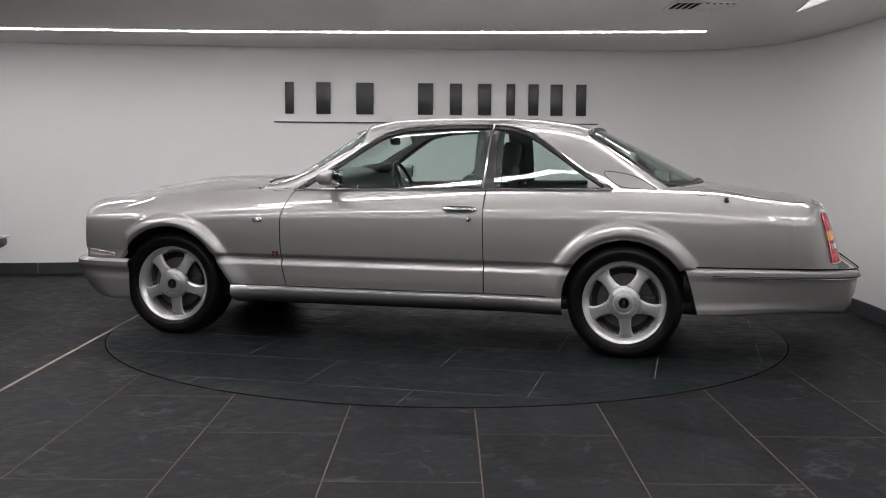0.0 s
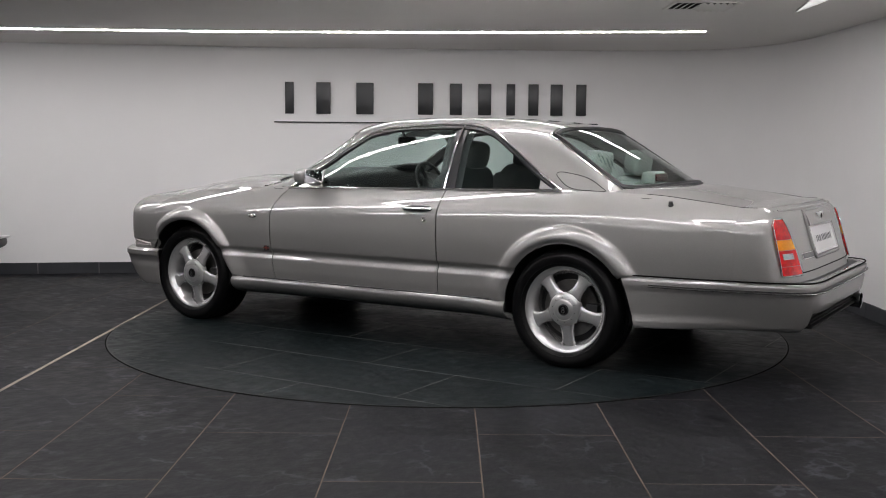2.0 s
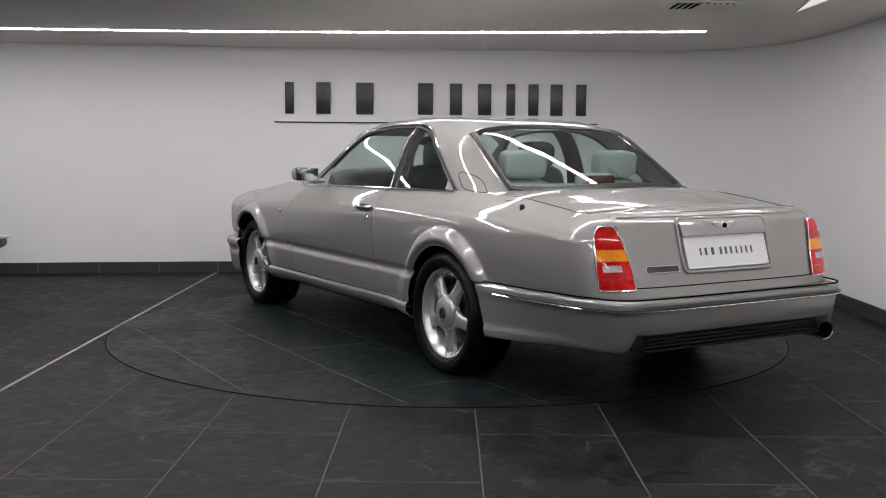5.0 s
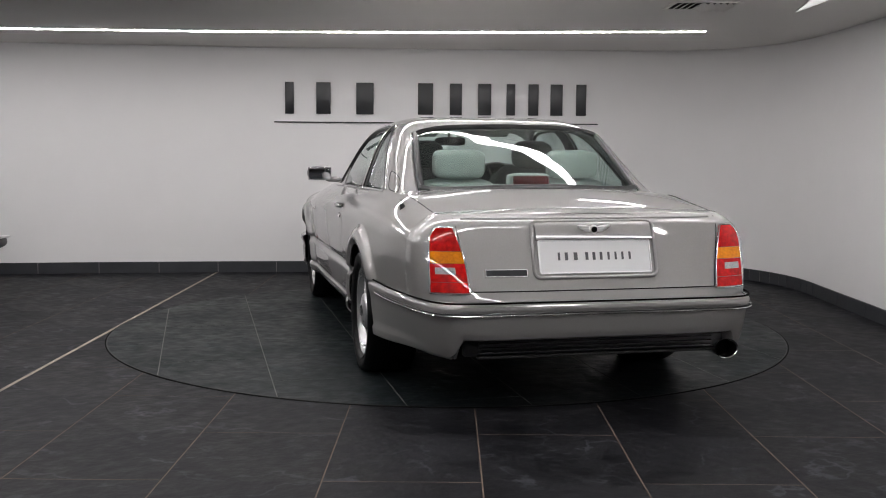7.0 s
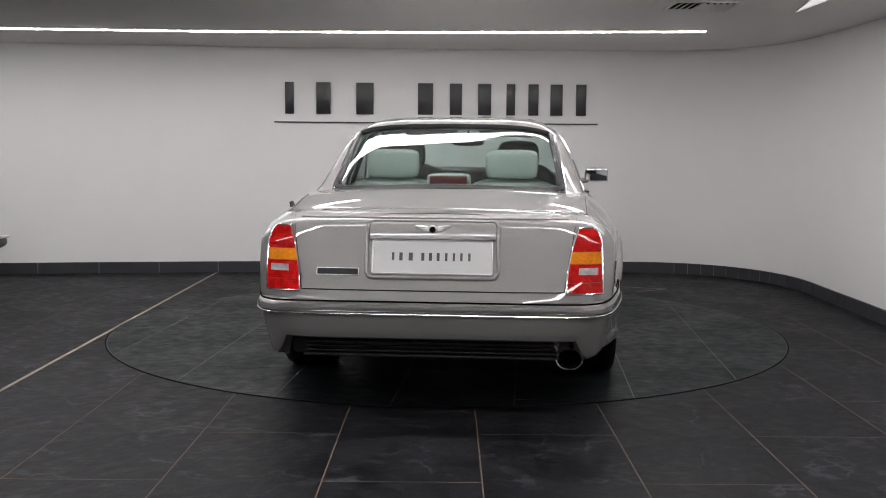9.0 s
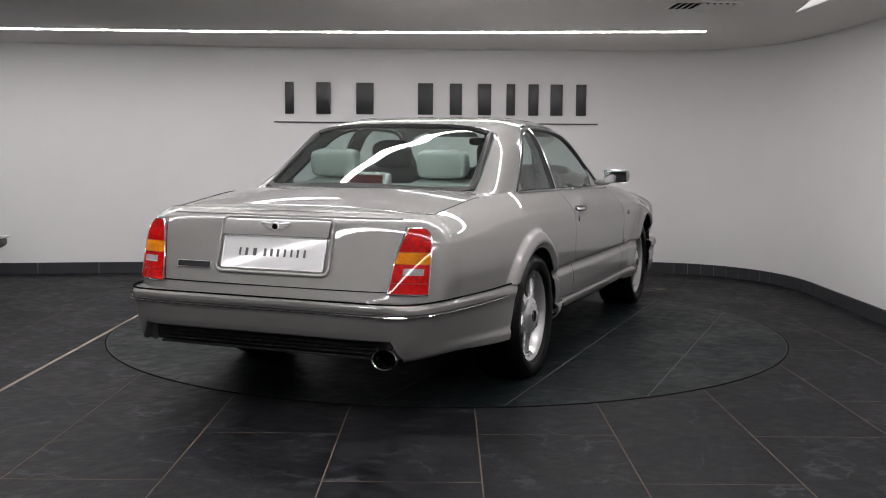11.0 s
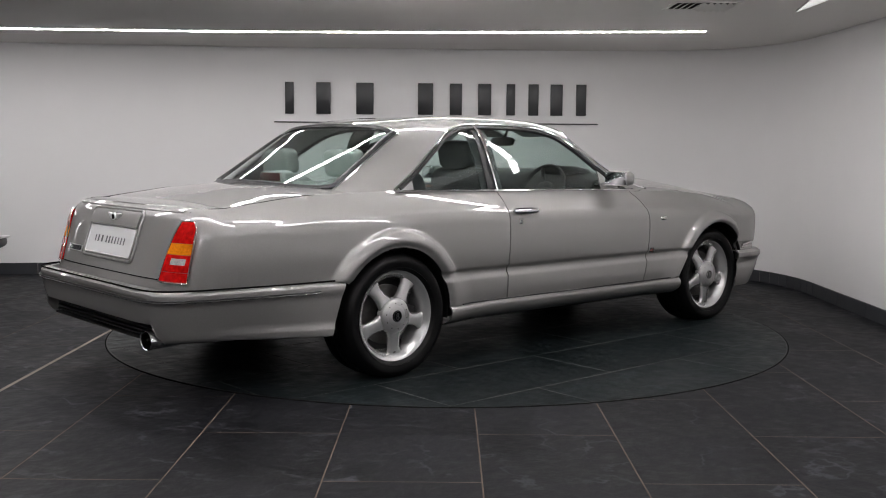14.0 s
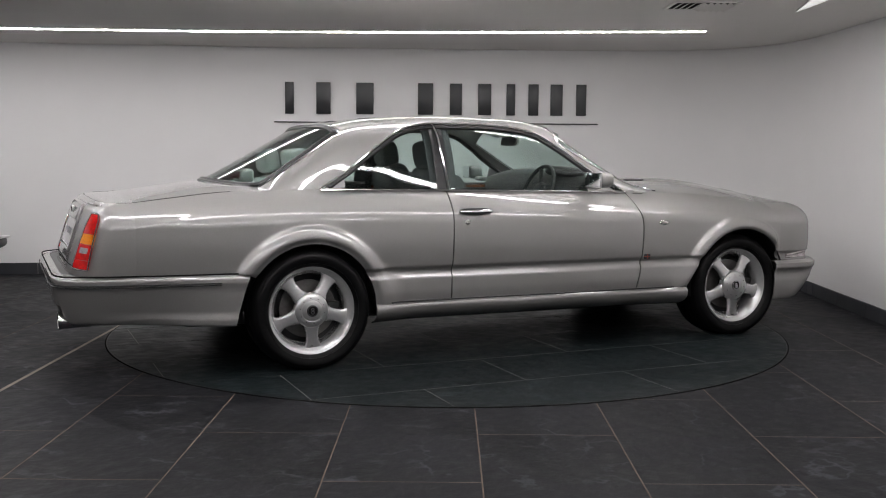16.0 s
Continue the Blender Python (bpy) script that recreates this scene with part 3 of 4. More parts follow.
both("a_pillar", thick(skin(SCREEN_T, SCREEN_B, lambda x: win(x) if x < .86 else 0.0, lambda x: f_of_y(x, Y_SCREEN(x)), 40, 8), 0.012), M_PAINT, "silver windscreen pillar")
part("roof", thick(skin(REAR_T, SCREEN_T, win, lambda x: math.pi - win(x), 60, 60), 0.012), M_PAINT, car, "silver domed roof", 30)
both("rear_pillar", thick(skin(-1.56, REAR_T, lambda x: win(x) if x > -1.17 else 0.0, lambda x: f_of_y(x, Y_REAR(x)), 44, 14), 0.012), M_PAINT, "broad silver rear pillar")
panes = [
    part("windscreen", thick(skin(SCREEN_T, SCREEN_B, lambda x: f_of_y(x, Y_SCREEN(x)), lambda x: math.pi - f_of_y(x, Y_SCREEN(x)), 24, 30), 0.004), M_GLASS, car, "raked tinted windscreen"),
    part("rear_window", thick(skin(REAR_B, REAR_T, lambda x: f_of_y(x, Y_REAR(x)), lambda x: math.pi - f_of_y(x, Y_REAR(x)), 24, 30), 0.004), M_GLASS, car, "sloping tinted rear window"),
    *both("door_window", thick(skin(-.365, .80, lambda x: f_of_z(x, BELT(x) + .004), lambda x: f_of_z(x, Z_WIN(x) - .006), 30, 12, -0.006), 0.004), M_GLASS, "green tinted door window"),
    *both("quarter_window", thick(skin(-1.12, -.425, lambda x: f_of_z(x, BELT(x) + .004), lambda x: f_of_z(x, Z_WIN(x) - .006), 24, 12, -0.006), 0.004), M_GLASS, "green tinted rear quarter window"),
]
for q in panes:
    q.visible_shadow = False


def on_cabin(x, z, lift=0.004):
    p = Vector(cabin(x, f_of_z(x, z)))
    return tuple(p + Vector((0, lift, lift * .4)))


# bright frames of the side windows, the rubber inside them and the post between
line_top = [on_cabin(x, Z_WIN(x)) for x in [.86 - 2.03 * i / 60 for i in range(61)]]
line_belt = [(x, side_y(x, BELT(x) - .010) + .004, BELT(x) - .004) for x in [-1.175 + 2.04 * i / 40 for i in range(41)]]
both("window_trim", tube(line_top, 0.0058, 8), M_TRIM, "polished chrome window surround")
both("waist_trim", tube(line_belt, 0.008, 8, False, 0.007), M_TRIM, "polished chrome waist strip")
rub = [on_cabin(x, Z_WIN(x) - .020, -.004) for x in [.80 - 1.92 * i / 60 for i in range(61)]]
both("window_seal", tube(rub, 0.014, 6), M_BLACK)
post = [on_cabin(lerp(-.375, -.408, i / 10), lerp(BELT(-.38), Z_WIN(-.4), i / 10), .004) for i in range(11)]
both("window_post", tube(post, 0.0065, 8), M_TRIM, "polished chrome centre post")
both("post_cover", thick(skin(-.445, -.362, lambda x: f_of_z(x, BELT(x)), lambda x: f_of_z(x, Z_WIN(x)), 6, 12, -0.004), 0.006), M_BLACK, "black cover of the centre post")
both("pillar_trim", thick(skin(-.478, -.305, lambda x: f_of_z(x, BELT(x)), lambda x: f_of_z(x, Z_WIN(x)), 8, 12, -.032), 0.010), M_LEATHER_D, "charcoal inner trim of the centre post")
both("rear_window_corner", thick(skin(-1.165, -1.02, lambda x: f_of_z(x, BELT(x) + .003), lambda x: f_of_z(x, max(Z_WIN(x) - .008, BELT(x) + .004)), 10, 8, -.002), 0.004), M_PAINT, "silver infill corner of the quarter window")


def frame_loop(x0, x1, yf, n=24):
    a = [cabin(x, f_of_y(x, yf(x))) for x in [lerp(x0, x1, i / n) for i in range(n + 1)]]
    b = [cabin(x1, lerp(f_of_y(x1, yf(x1)), math.pi - f_of_y(x1, yf(x1)), i / n)) for i in range(1, n)]
    c = [(x, -y, z) for x, y, z in reversed(a)]
    d = [cabin(x0, lerp(math.pi - f_of_y(x0, yf(x0)), f_of_y(x0, yf(x0)), i / n)) for i in range(1, n)]
    return a + b + c + d


def rear_loop(inset=0.0, n=24, foot_too=True):
    """The rear window's rim: straight sides, a foot that bows out over the boot."""
    top, foot = REAR_T - inset, REAR_FOOT(.628) + inset
    a = [cabin(x, f_of_y(x, Y_REAR(x) - inset)) for x in [lerp(foot, top, i / n) for i in range(n + 1)]]
    f1 = f_of_y(top, Y_REAR(top) - inset)
    b = [cabin(top, lerp(f1, math.pi - f1, i / n)) for i in range(1, n)]
    c = [(x, -y, z) for x, y, z in reversed(a)]
    if not foot_too:
        return a + b + c
    d = []
    for i in range(1, n):
        y = lerp(-.628 + inset, .628 - inset, i / n)
        x = REAR_FOOT(y) + inset
        p = cabin(x, f_of_y(x, abs(y)))
        d.append((x, y, p[2]))
    return a + b + c + d


part("rear_window_trim", tube(rear_loop(0.0, 24, False), 0.0062, 8), M_TRIM, car, "polished chrome rear window surround")
part("windscreen_trim", tube(frame_loop(SCREEN_T, SCREEN_B, Y_SCREEN), 0.007, 8, True), M_TRIM, car, "bright windscreen surround")
part("rear_window_foot_seal", tube([(x, y, z + .002) for x, y, z in rear_loop()[73:]], 0.012, 6), M_BLACK, car, "black rubber along the foot of the rear window")
part("rear_window_seal", tube([(x, y, z - .003) for x, y, z in rear_loop(.020)], 0.019, 6, True), M_BLACK, car)


# ---- bumpers and sills ----
def squircle(w, m):
    """The point at angle w on a unit superellipse of power m."""
    c, s = max(math.cos(w), 0.0), math.sin(w)
    r = (c ** m + abs(s) ** m) ** (-1 / m)
    return r * c, r * s


def bumper(xc0, xe, W, m, prof, low, nu=110):
    """A wrap-round bumper; prof gives (share of height, outset), low the bottom edge by y and x."""
    def fn(u, v):
        w = math.pi * (u - 0.5)
        k = v * (len(prof) - 1)
        i = min(int(k), len(prof) - 2)
        h, d = lerp(prof[i][0], prof[i + 1][0], k - i), lerp(prof[i][1], prof[i + 1][1], k - i)
        ca, sa = squircle(w, m)
        xc = xc0 - (.085 * (1 - h) ** .8 if xe < 0 else 0.0)
        sign = -1 if xe < xc0 else 1
        x = xc + (xe + sign * d - xc) * ca
        y = ((W(x) if callable(W) else W) + (d * lerp(.12, 1, smooth(.35, .95, ca)) if d < -.008 and h < .8 else d)) * sa
        if xe < 0:
            y *= 1 - .058 * (1 - h) ** 1.2 * smooth(-1.70, -2.25, x)
        z0 = low(abs(y), x)
        return (x, y, lerp(z0, .557 if xe < 0 else .492, h))
    return sheet(fn, nu, 3 * (len(prof) - 1))


def rear_low(y, x):
    return lerp(.385, .292, smooth(.655, .695, y)) if x < -2.5 else lerp(.272, .292, smooth(-1.62, -2.2, x))


BUMP_W = pchip((-2.66, .770), (-2.3, .842), (-1.95, .896), (-1.78, .908), (-1.62, .922))
REAR_PROF = [(0, -.070), (.015, -.028), (.06, -.014), (.20, -.008), (.50, -.003), (.72, -.001), (.84, .006), (.93, .004), (.97, -.006), (1.0, -.030), (1.0, -.05)]
part("rear_bumper", thick(bumper(-1.607, -2.612, BUMP_W, 11.0, REAR_PROF, rear_low), -0.006), M_PAINT, car, "deep silver rear bumper", 45)
part("front_bumper", thick(bumper(1.99, 2.520, .905, 4.0, [(0, -.14), (.05, -.095), (.25, -.05), (.55, -.012), (.75, .002), (.82, .012), (.93, .012), (1.0, -.01), (1.0, -.07)], lambda y, x: .228), 0.006), M_PAINT, car, "deep silver front bumper", 45)


def groove(xc, xe, W, m, z, d, n=90, u0=0.0, u1=1.0):
    out = []
    for i in range(n + 1):
        w = math.pi * (lerp(u0, u1, i / n) - 0.5)
        ca, sa = squircle(w, m)
        sign = -1 if xe < xc else 1
        x = xc + (xe + sign * d - xc) * ca
        out.append((x, ((W(x) if callable(W) else W) + d) * sa, z))
    return out


for z, d in ((.514, .0105), (.505, .0095)):
    part("bumper_strip", tube(groove(-1.628, -2.612, BUMP_W, 11.0, z, d, 140, .045, .955), 0.0032, 6), M_BLACK if z > .51 else M_TRIM, car, "thin dark pinstripe" if z > .51 else "thin bright pinstripe")
# black sheet along the gap between tail and bumper
part("bumper_band", thick(bumper(-1.66, -2.576, lambda x: BUMP_W(x) - .037, 11.0, [(0.985, -.012), (.988, -.11)], lambda y, x: .30), -0.004), M_BLACK, car, "black band between the tail and the bumper")
# black rod laid in as the shadow line between body and bumper
part("bumper_gap_shade", tube(groove(-1.64, -2.612, BUMP_W, 12.0, .5595, -.006, 140, .012, .988), 0.0045, 6), M_GAP, car)
for z in (.462, .452):
    part("bumper_strip", tube(groove(2.02, 2.520, .905, 4.0, z, .005, 60), 0.003, 6), M_BLACK, car, "thin dark pinstripe")
# lower grille between the bumper's ends
lower = part("lower_grille", block(-2.515, -2.46, -.635, .635, .305, .395, .01), M_BLACK, car, "black lower grille of the rear bumper")
for z in (.325, .345, .365):
    part("grille_slat", block(-2.545, -2.52, -.57, .57, z - .003, z + .003, .001), M_BLACK, lower)
part("grille_lip", block(-2.555, -2.50, -.58, .58, .300, .312, .004), M_PIT, car, "dark lip under the grille")
for y in (-.42, -.14, .14, .42):
    part("parking_sensor", moved(lathe([(0, 0.001), (.009, .001), (.011, 0.0), (.011, -.01)], 16, "x"), pose(-2.5925, y, .478, 0, 0, 180)), M_PAINT, car)


def sill_geo():
    def fn(u, v):
        x = lerp(-.893, 1.25, u)
        ends = smooth(-.60, -.893, x) * .050 + smooth(.95, 1.25, x) * .036
        prof = pchip((0, -.12), (.16, -.058), (.36, -.022), (.60, -.004), (.8, .000), (.93, -.006), (1, -.016))
        z = lerp(.238, .351, v) - .006 * smooth(.25, 0, v)
        return (x, W_PLAN(x) + prof(v) + ends * (1 - v * .35), z)
    return thick(sheet(fn, 60, 14), -0.006)


both("sill_skirt", sill_geo(), M_PAINT, "silver flared sill skirt")
both("sill_strip", tube([(x, side_y(x, .36) + .010, .3560) for x in [-.80 + 1.95 * i / 30 for i in range(31)]], 0.0045, 6), M_BLACK, "thin black sill line")
part("underbody", block(-1.95, 2.2, -.74, .74, .25, .33, .03), M_BLACK, car, "black underbody")
for ax in (FRONT_AXLE, REAR_AXLE):
    for ob in both("wheel_arch_liner", lathe([(.405, .50), (.405, .84), (.388, .885)], 40, "y", (-.15, math.pi + .15)), M_BLACK, "black wheel arch liner"):
        ob.location = (ax, 0, HUB_Z)

# ---- wheels ----
TYRE = [(.236, -.105), (.262, -.128), (.300, -.138), (.328, -.130), (.341, -.105), (.345, -.06), (.3455, -.012), (.339, -.010), (.339, -.004), (.3455, -.002), (.3455, .028), (.339, .030), (.339, .036), (.345, .038), (.344, .075),
        (.339, .104), (.327, .128), (.316, .134), (.3145, .1365), (.302, .1385), (.285, .137), (.268, .131), (.2665, .1335), (.257, .128), (.247, .112), (.236, .105)]


def spoke_geo():
    half = pchip((.050, .054), (.09, .047), (.13, .036), (.17, .036), (.205, .051), (.222, .076))
    front = pchip((.050, .100), (.09, .103), (.14, .096), (.19, .088), (.222, .086))
    depth = pchip((.050, .04), (.13, .045), (.222, .03))

    def fn(u, v):
        r = lerp(.050, .222, u)
        w = 2 * math.pi * v
        cx, cy = math.cos(w), math.sin(w)
        e = .55
        return (half(r) * math.copysign(abs(cx) ** e, cx), front(r) - depth(r) * .5 + depth(r) * .5 * math.copysign(abs(cy) ** .8, cy), r)
    return sheet(fn, 14, 24)


def make_wheel(turn):
    root = new("wheel")
    root.parent = car
    tagged(root, "five-spoke silver alloy wheel with low black tyre")
    part("tyre", lathe(TYRE, 96), M_RUBBER, root, "black low-profile tyre", 50)
    part("rim", lathe([(.236, -.105), (.225, -.10), (.205, -.07), (.200, .02), (.204, .060), (.212, .082), (.222, .094), (.229, .104), (.238, .112), (.247, .115), (.2515, .111), (.246, .104)], 80), M_ALLOY, root, "silver rim")
    part("brake_disc", lathe([(.07, .01), (.165, .01), (.165, .022), (.07, .022)], 48), M_DISC, root, "grey brake disc")
    part("backplate", lathe([(0, -.02), (.20, -.02), (.20, -.012), (0, -.012)], 40), M_BLACK, root)
    part("brake_caliper", moved(block(-.05, .05, -.02, .06, .105, .18, .012), pose(0, 0, 0, 0, -95, 0)), M_PIT, root, "dark brake caliper")
    for k in range(5):
        part("spoke", moved(spoke_geo(), pose(0, 0, 0, 0, turn + 72 * k, 0)), M_ALLOY, root)
    part("hub_cap", lathe([(0, .124), (.034, .123), (.058, .1215), (.060, .1200), (.062, .1215), (.076, .119), (.090, .114), (.096, .106), (.097, .07)], 48), M_CAP, root, "round silver hub cap")
    part("emblem", lathe([(0, .1275), (.029, .1270), (.032, .125), (.032, .12)], 32), M_GAP, root, "round black emblem")
    part("emblem_mark", join(lathe([(.026, .1265), (.026, .1285), (.029, .1285), (.029, .1265)], 32), moved(lathe([(.006, .127), (.006, .1288), (.0105, .1288), (.0105, .127)], 20), pose(0, 0, -.009)), moved(lathe([(.005, .127), (.005, .1288), (.009, .1288), (.009, .127)], 20), pose(0, 0, .008))), M_TRIM, root)
    for k in range(10):
        w = 2 * math.pi * (k + .3) / 10
        part("cap_bolt", moved(lathe([(0, .003), (.0028, .0025), (.0035, 0)], 8), pose(.071 * math.cos(w), .1192, .071 * math.sin(w))), M_PIT, root)
    part("valve", tube([(.0, .09, -.205), (.0, .108, -.198)], .004, 6), M_BLACK, root)
    return root


wheel = make_wheel(112)
CAP = 0.124
wheel.matrix_basis = pose(FRONT_AXLE, .861 - CAP, WHEEL_Z)
for x, y, rz in ((REAR_AXLE, .908 - CAP, 0), (FRONT_AXLE, -(.861 - CAP), 180), (REAR_AXLE, -(.908 - CAP), 180)):
    w = copy_thing(wheel, pose(x, y, WHEEL_Z, 0, 0, rz))

# ---- tail ----


def on_tail(y, z, out=0.0):
    """A point of the tail's skin by half-width y and height z."""
    W = side_y(-2.2, z)
    f = max(1 - min(abs(y) / W, 1) ** 4, 0) ** 0.25
    e = tail_x(z)
    n = Vector((-1, .0, .25)).normalized()
    if abs(y) > .5:
        k = smooth(.5, W, abs(y))
        n = Vector((-1 + .45 * k, math.copysign(.9 * k, y), .2)).normalized()
    return tuple(Vector((-2.2 + (e + 2.2) * f, y, z)) + n * out)


def tail_lamp(sy):
    root = new("tail_lamp")
    root.parent = car
    tagged(root, "tall red, amber and clear tail lamp in a chrome frame")
    inner = pchip((.60, .604), (.70, .613), (.80, .632), (.89, .660))
    outer = pchip((.60, .768), (.70, .768), (.80, .765), (.855, .757), (.89, .728))

    def lens(z0, z1, a0, a1, mt, label, out=.012):
        def fn(u, v):
            z = lerp(z0, z1, v)
            y = lerp(inner(z), outer(z), lerp(a0, a1, u))
            p = on_tail(y, z - .010, out)
            return (p[0], p[1] * sy, p[2])
        part("lens", thick(sheet(fn, 14, 8), -.02 * sy), mt, root, label, 30)
    lens(.787, .888, .02, .98, M_RED, "red lens")
    lens(.733, .785, .02, .98, M_AMBER, "amber lens")
    lens(.650, .731, .02, .98, M_RED, "red lens")
    lens(.684, .714, .30, .84, M_CLEAR, "clear reversing lens", .0145)
    lens(.604, .648, .02, .98, M_RED, "red lens")
    loop = [(inner(z), z) for z in [.600 + .29 * i / 16 for i in range(17)]] + [(lerp(inner(.89), outer(.89), i / 6), .892) for i in range(1, 6)] + \
           [(outer(z), z) for z in [.89 - .29 * i / 16 for i in range(17)]] + [(lerp(outer(.6), inner(.6), i / 6), .599) for i in range(1, 6)]
    part("frame", tube([(lambda p: (p[0], p[1] * sy, p[2]))(on_tail(y, z - .010, .011)) for y, z in loop], .0038, 8, True), M_TRIM, root, "chrome lamp frame")


tail_lamp(1)
tail_lamp(-1)


def plate_frame(y0, y1, z0, z1, out, r, mt, name, label, rad=.03):
    pts = []
    for cy, cz, a in ((y1 - rad, z1 - rad, 0), (y0 + rad, z1 - rad, 90), (y0 + rad, z0 + rad, 180), (y1 - rad, z0 + rad, 270)):
        for i in range(7):
            w = radians(a + 15 * i)
            pts.append((cy + rad * math.cos(w), cz + rad * math.sin(w)))
    return part(name, tube([on_tail(y, z, out) for y, z in pts], r, 10, True), mt, car, label)


# number plate plinth, plate and its printed bars
part("plinth", thick(sheet(lambda u, v: on_tail(lerp(-.285, .285, u), lerp(.824, .905, v), .020 - .014 * v ** 2.2), 20, 10), -.045), M_PAINT, car, "silver plinth above the number plate")
plate_frame(-.300, .300, .655, .908, .004, .009, M_PAINT, "plinth_edge", "raised silver edge of the plate recess")
part("plate_recess", thick(sheet(lambda u, v: on_tail(lerp(-.288, .288, u), lerp(.662, .826, v), .0015), 10, 6), -.004), M_PAINT, car, "silver plate recess")
plate = part("number_plate", thick(sheet(lambda u, v: on_tail(lerp(-.270, .270, u), lerp(.676, .818, v), .007), 10, 6), -.005), M_PLATE, car, "white show plate with a row of grey print")
plate_frame(-.273, .273, .673, .821, .008, .004, M_SATIN, "plate_frame", "thin bright plate frame", .008)
for cx, w in ((-.198, .020), (-.162, .028), (-.117, .034), (-.062, .026), (-.027, .026), (.008, .024), (.045, .020), (.080, .018), (.114, .020), (.150, .020)):
    y = cx + .02
    part("plate_print", thick(sheet(lambda u, v: on_tail(-lerp(y - w * .27, y + w * .27, u), lerp(.731, .766, v), .0085), 1, 1), -.001), M_INK, plate)
# winged emblem: a plain shape
wings = part("boot_emblem", join(moved(lathe([(0, .008), (.019, .007), (.021, -.004)], 24, "x"), pose(on_tail(0, .875, .021)[0], 0, .872, 0, 0, 180)),
                         *[moved(pillow(0, 0, 0, .007, w, .0078, 2.4, 20, 8), pose(on_tail(0, .88, .021)[0], s * (.014 + w), z, s * 7, 0, 0)) for s in (-1, 1) for w, z in ((.034, .884), (.027, .875), (.018, .866))]), M_SATIN, car, "small chrome winged emblem")
part("emblem_centre", moved(lathe([(0, .011), (.014, .0105), (.015, 0)], 20, "x"), pose(on_tail(0, .875, .021)[0], 0, .872, 0, 0, 180)), M_GAP, wings, "black emblem centre")
badge = part("boot_badge", thick(sheet(lambda u, v: on_tail(lerp(.334, .530, u), lerp(.663, .695, v), .007), 6, 2), -.006), M_SATIN, car, "narrow chrome badge")
part("badge_print", thick(sheet(lambda u, v: on_tail(lerp(.337, .527, u), lerp(.6655, .6925, v), .0084), 6, 2), -.001), M_BADGE, badge)


def seam(pts, name="shut_line", r=.0016):
    return part(name, tube(pts, r, 6), M_GAP, car)


# shut lines of the boot lid, its lip, and the fuel flap
for s in (1, -1):
    seam([(x, s * (rim_y(x, 0) - .006), BELT(x) + DECK_CROWN(x) * .03 + .0008) for x in [-1.68 - .60 * i / 24 for i in range(25)]])
    seam([tuple(Vector(on_tail(s * y, z, .0005))) for y, z in [(lerp(.655, .600, i / 8), lerp(.925, .60, i / 8)) for i in range(9)]])
seam([on_tail(lerp(-.60, .60, i / 40), .598, .0008) for i in range(41)], "shut_line", .0028)
part("boot_lip", tube([on_tail(lerp(-.62, .62, i / 40), .921, -.002) for i in range(41)], .008, 10), M_PAINT, car, "rounded silver lip of the boot lid")
for s in (1,):
    loop = []
    for i in range(28):
        w = 2 * math.pi * i / 28
        cx = math.copysign(abs(math.cos(w)) ** .6, math.cos(w))
        cz = math.copysign(abs(math.sin(w)) ** .6, math.sin(w))
        z = 1.070 + .060 * cz
        x = -1.275 + .125 * cx - (z - 1.070) * -1.1
        p = cabin(x, f_of_z(x, z))
        loop.append((p[0], s * (p[1] + .0005), p[2]))
    part("fuel_flap_line", tube(loop, .002, 6, True), M_GAP, car)
seam([(x, side_y(x, BELT(x) - .02), BELT(x) - .02) for x in [-1.66 - .02 * i for i in range(4)]])

# exhaust pipe
pipe = part("exhaust", moved(lathe([(.048, -.16), (.053, -.02), (.057, .0), (.0555, .004), (.051, .0), (.048, -.12), (0, -.12)], 40, "x"), pose(-2.580, -.625, .312, 0, 0, 180) @ Matrix.Diagonal((1, 1.08, .84, 1))), M_TRIM, car, "polished chrome exhaust tip")
part("exhaust_bore", moved(lathe([(0, 0), (.0475, 0), (.0475, .058)], 32, "x"), pose(-2.52, -.625, .312, 0, 0, 180) @ Matrix.Diagonal((1, 1.08, .84, 1))), M_GAP, pipe)
# aerial stub on the left rear wing
ay = side_y(-1.836, .938)
part("aerial", moved(lathe([(.019, -.01), (.019, .006), (.013, .020), (.011, .034), (0, .036)], 20, "z"), pose(-1.836, ay - .012, .93, -20, 0, 0)), M_BLACK, car, "black aerial base")

# ---- flank details ----


def flank(x, z, s):
    return Vector((x, s * side_y(x, z), z))


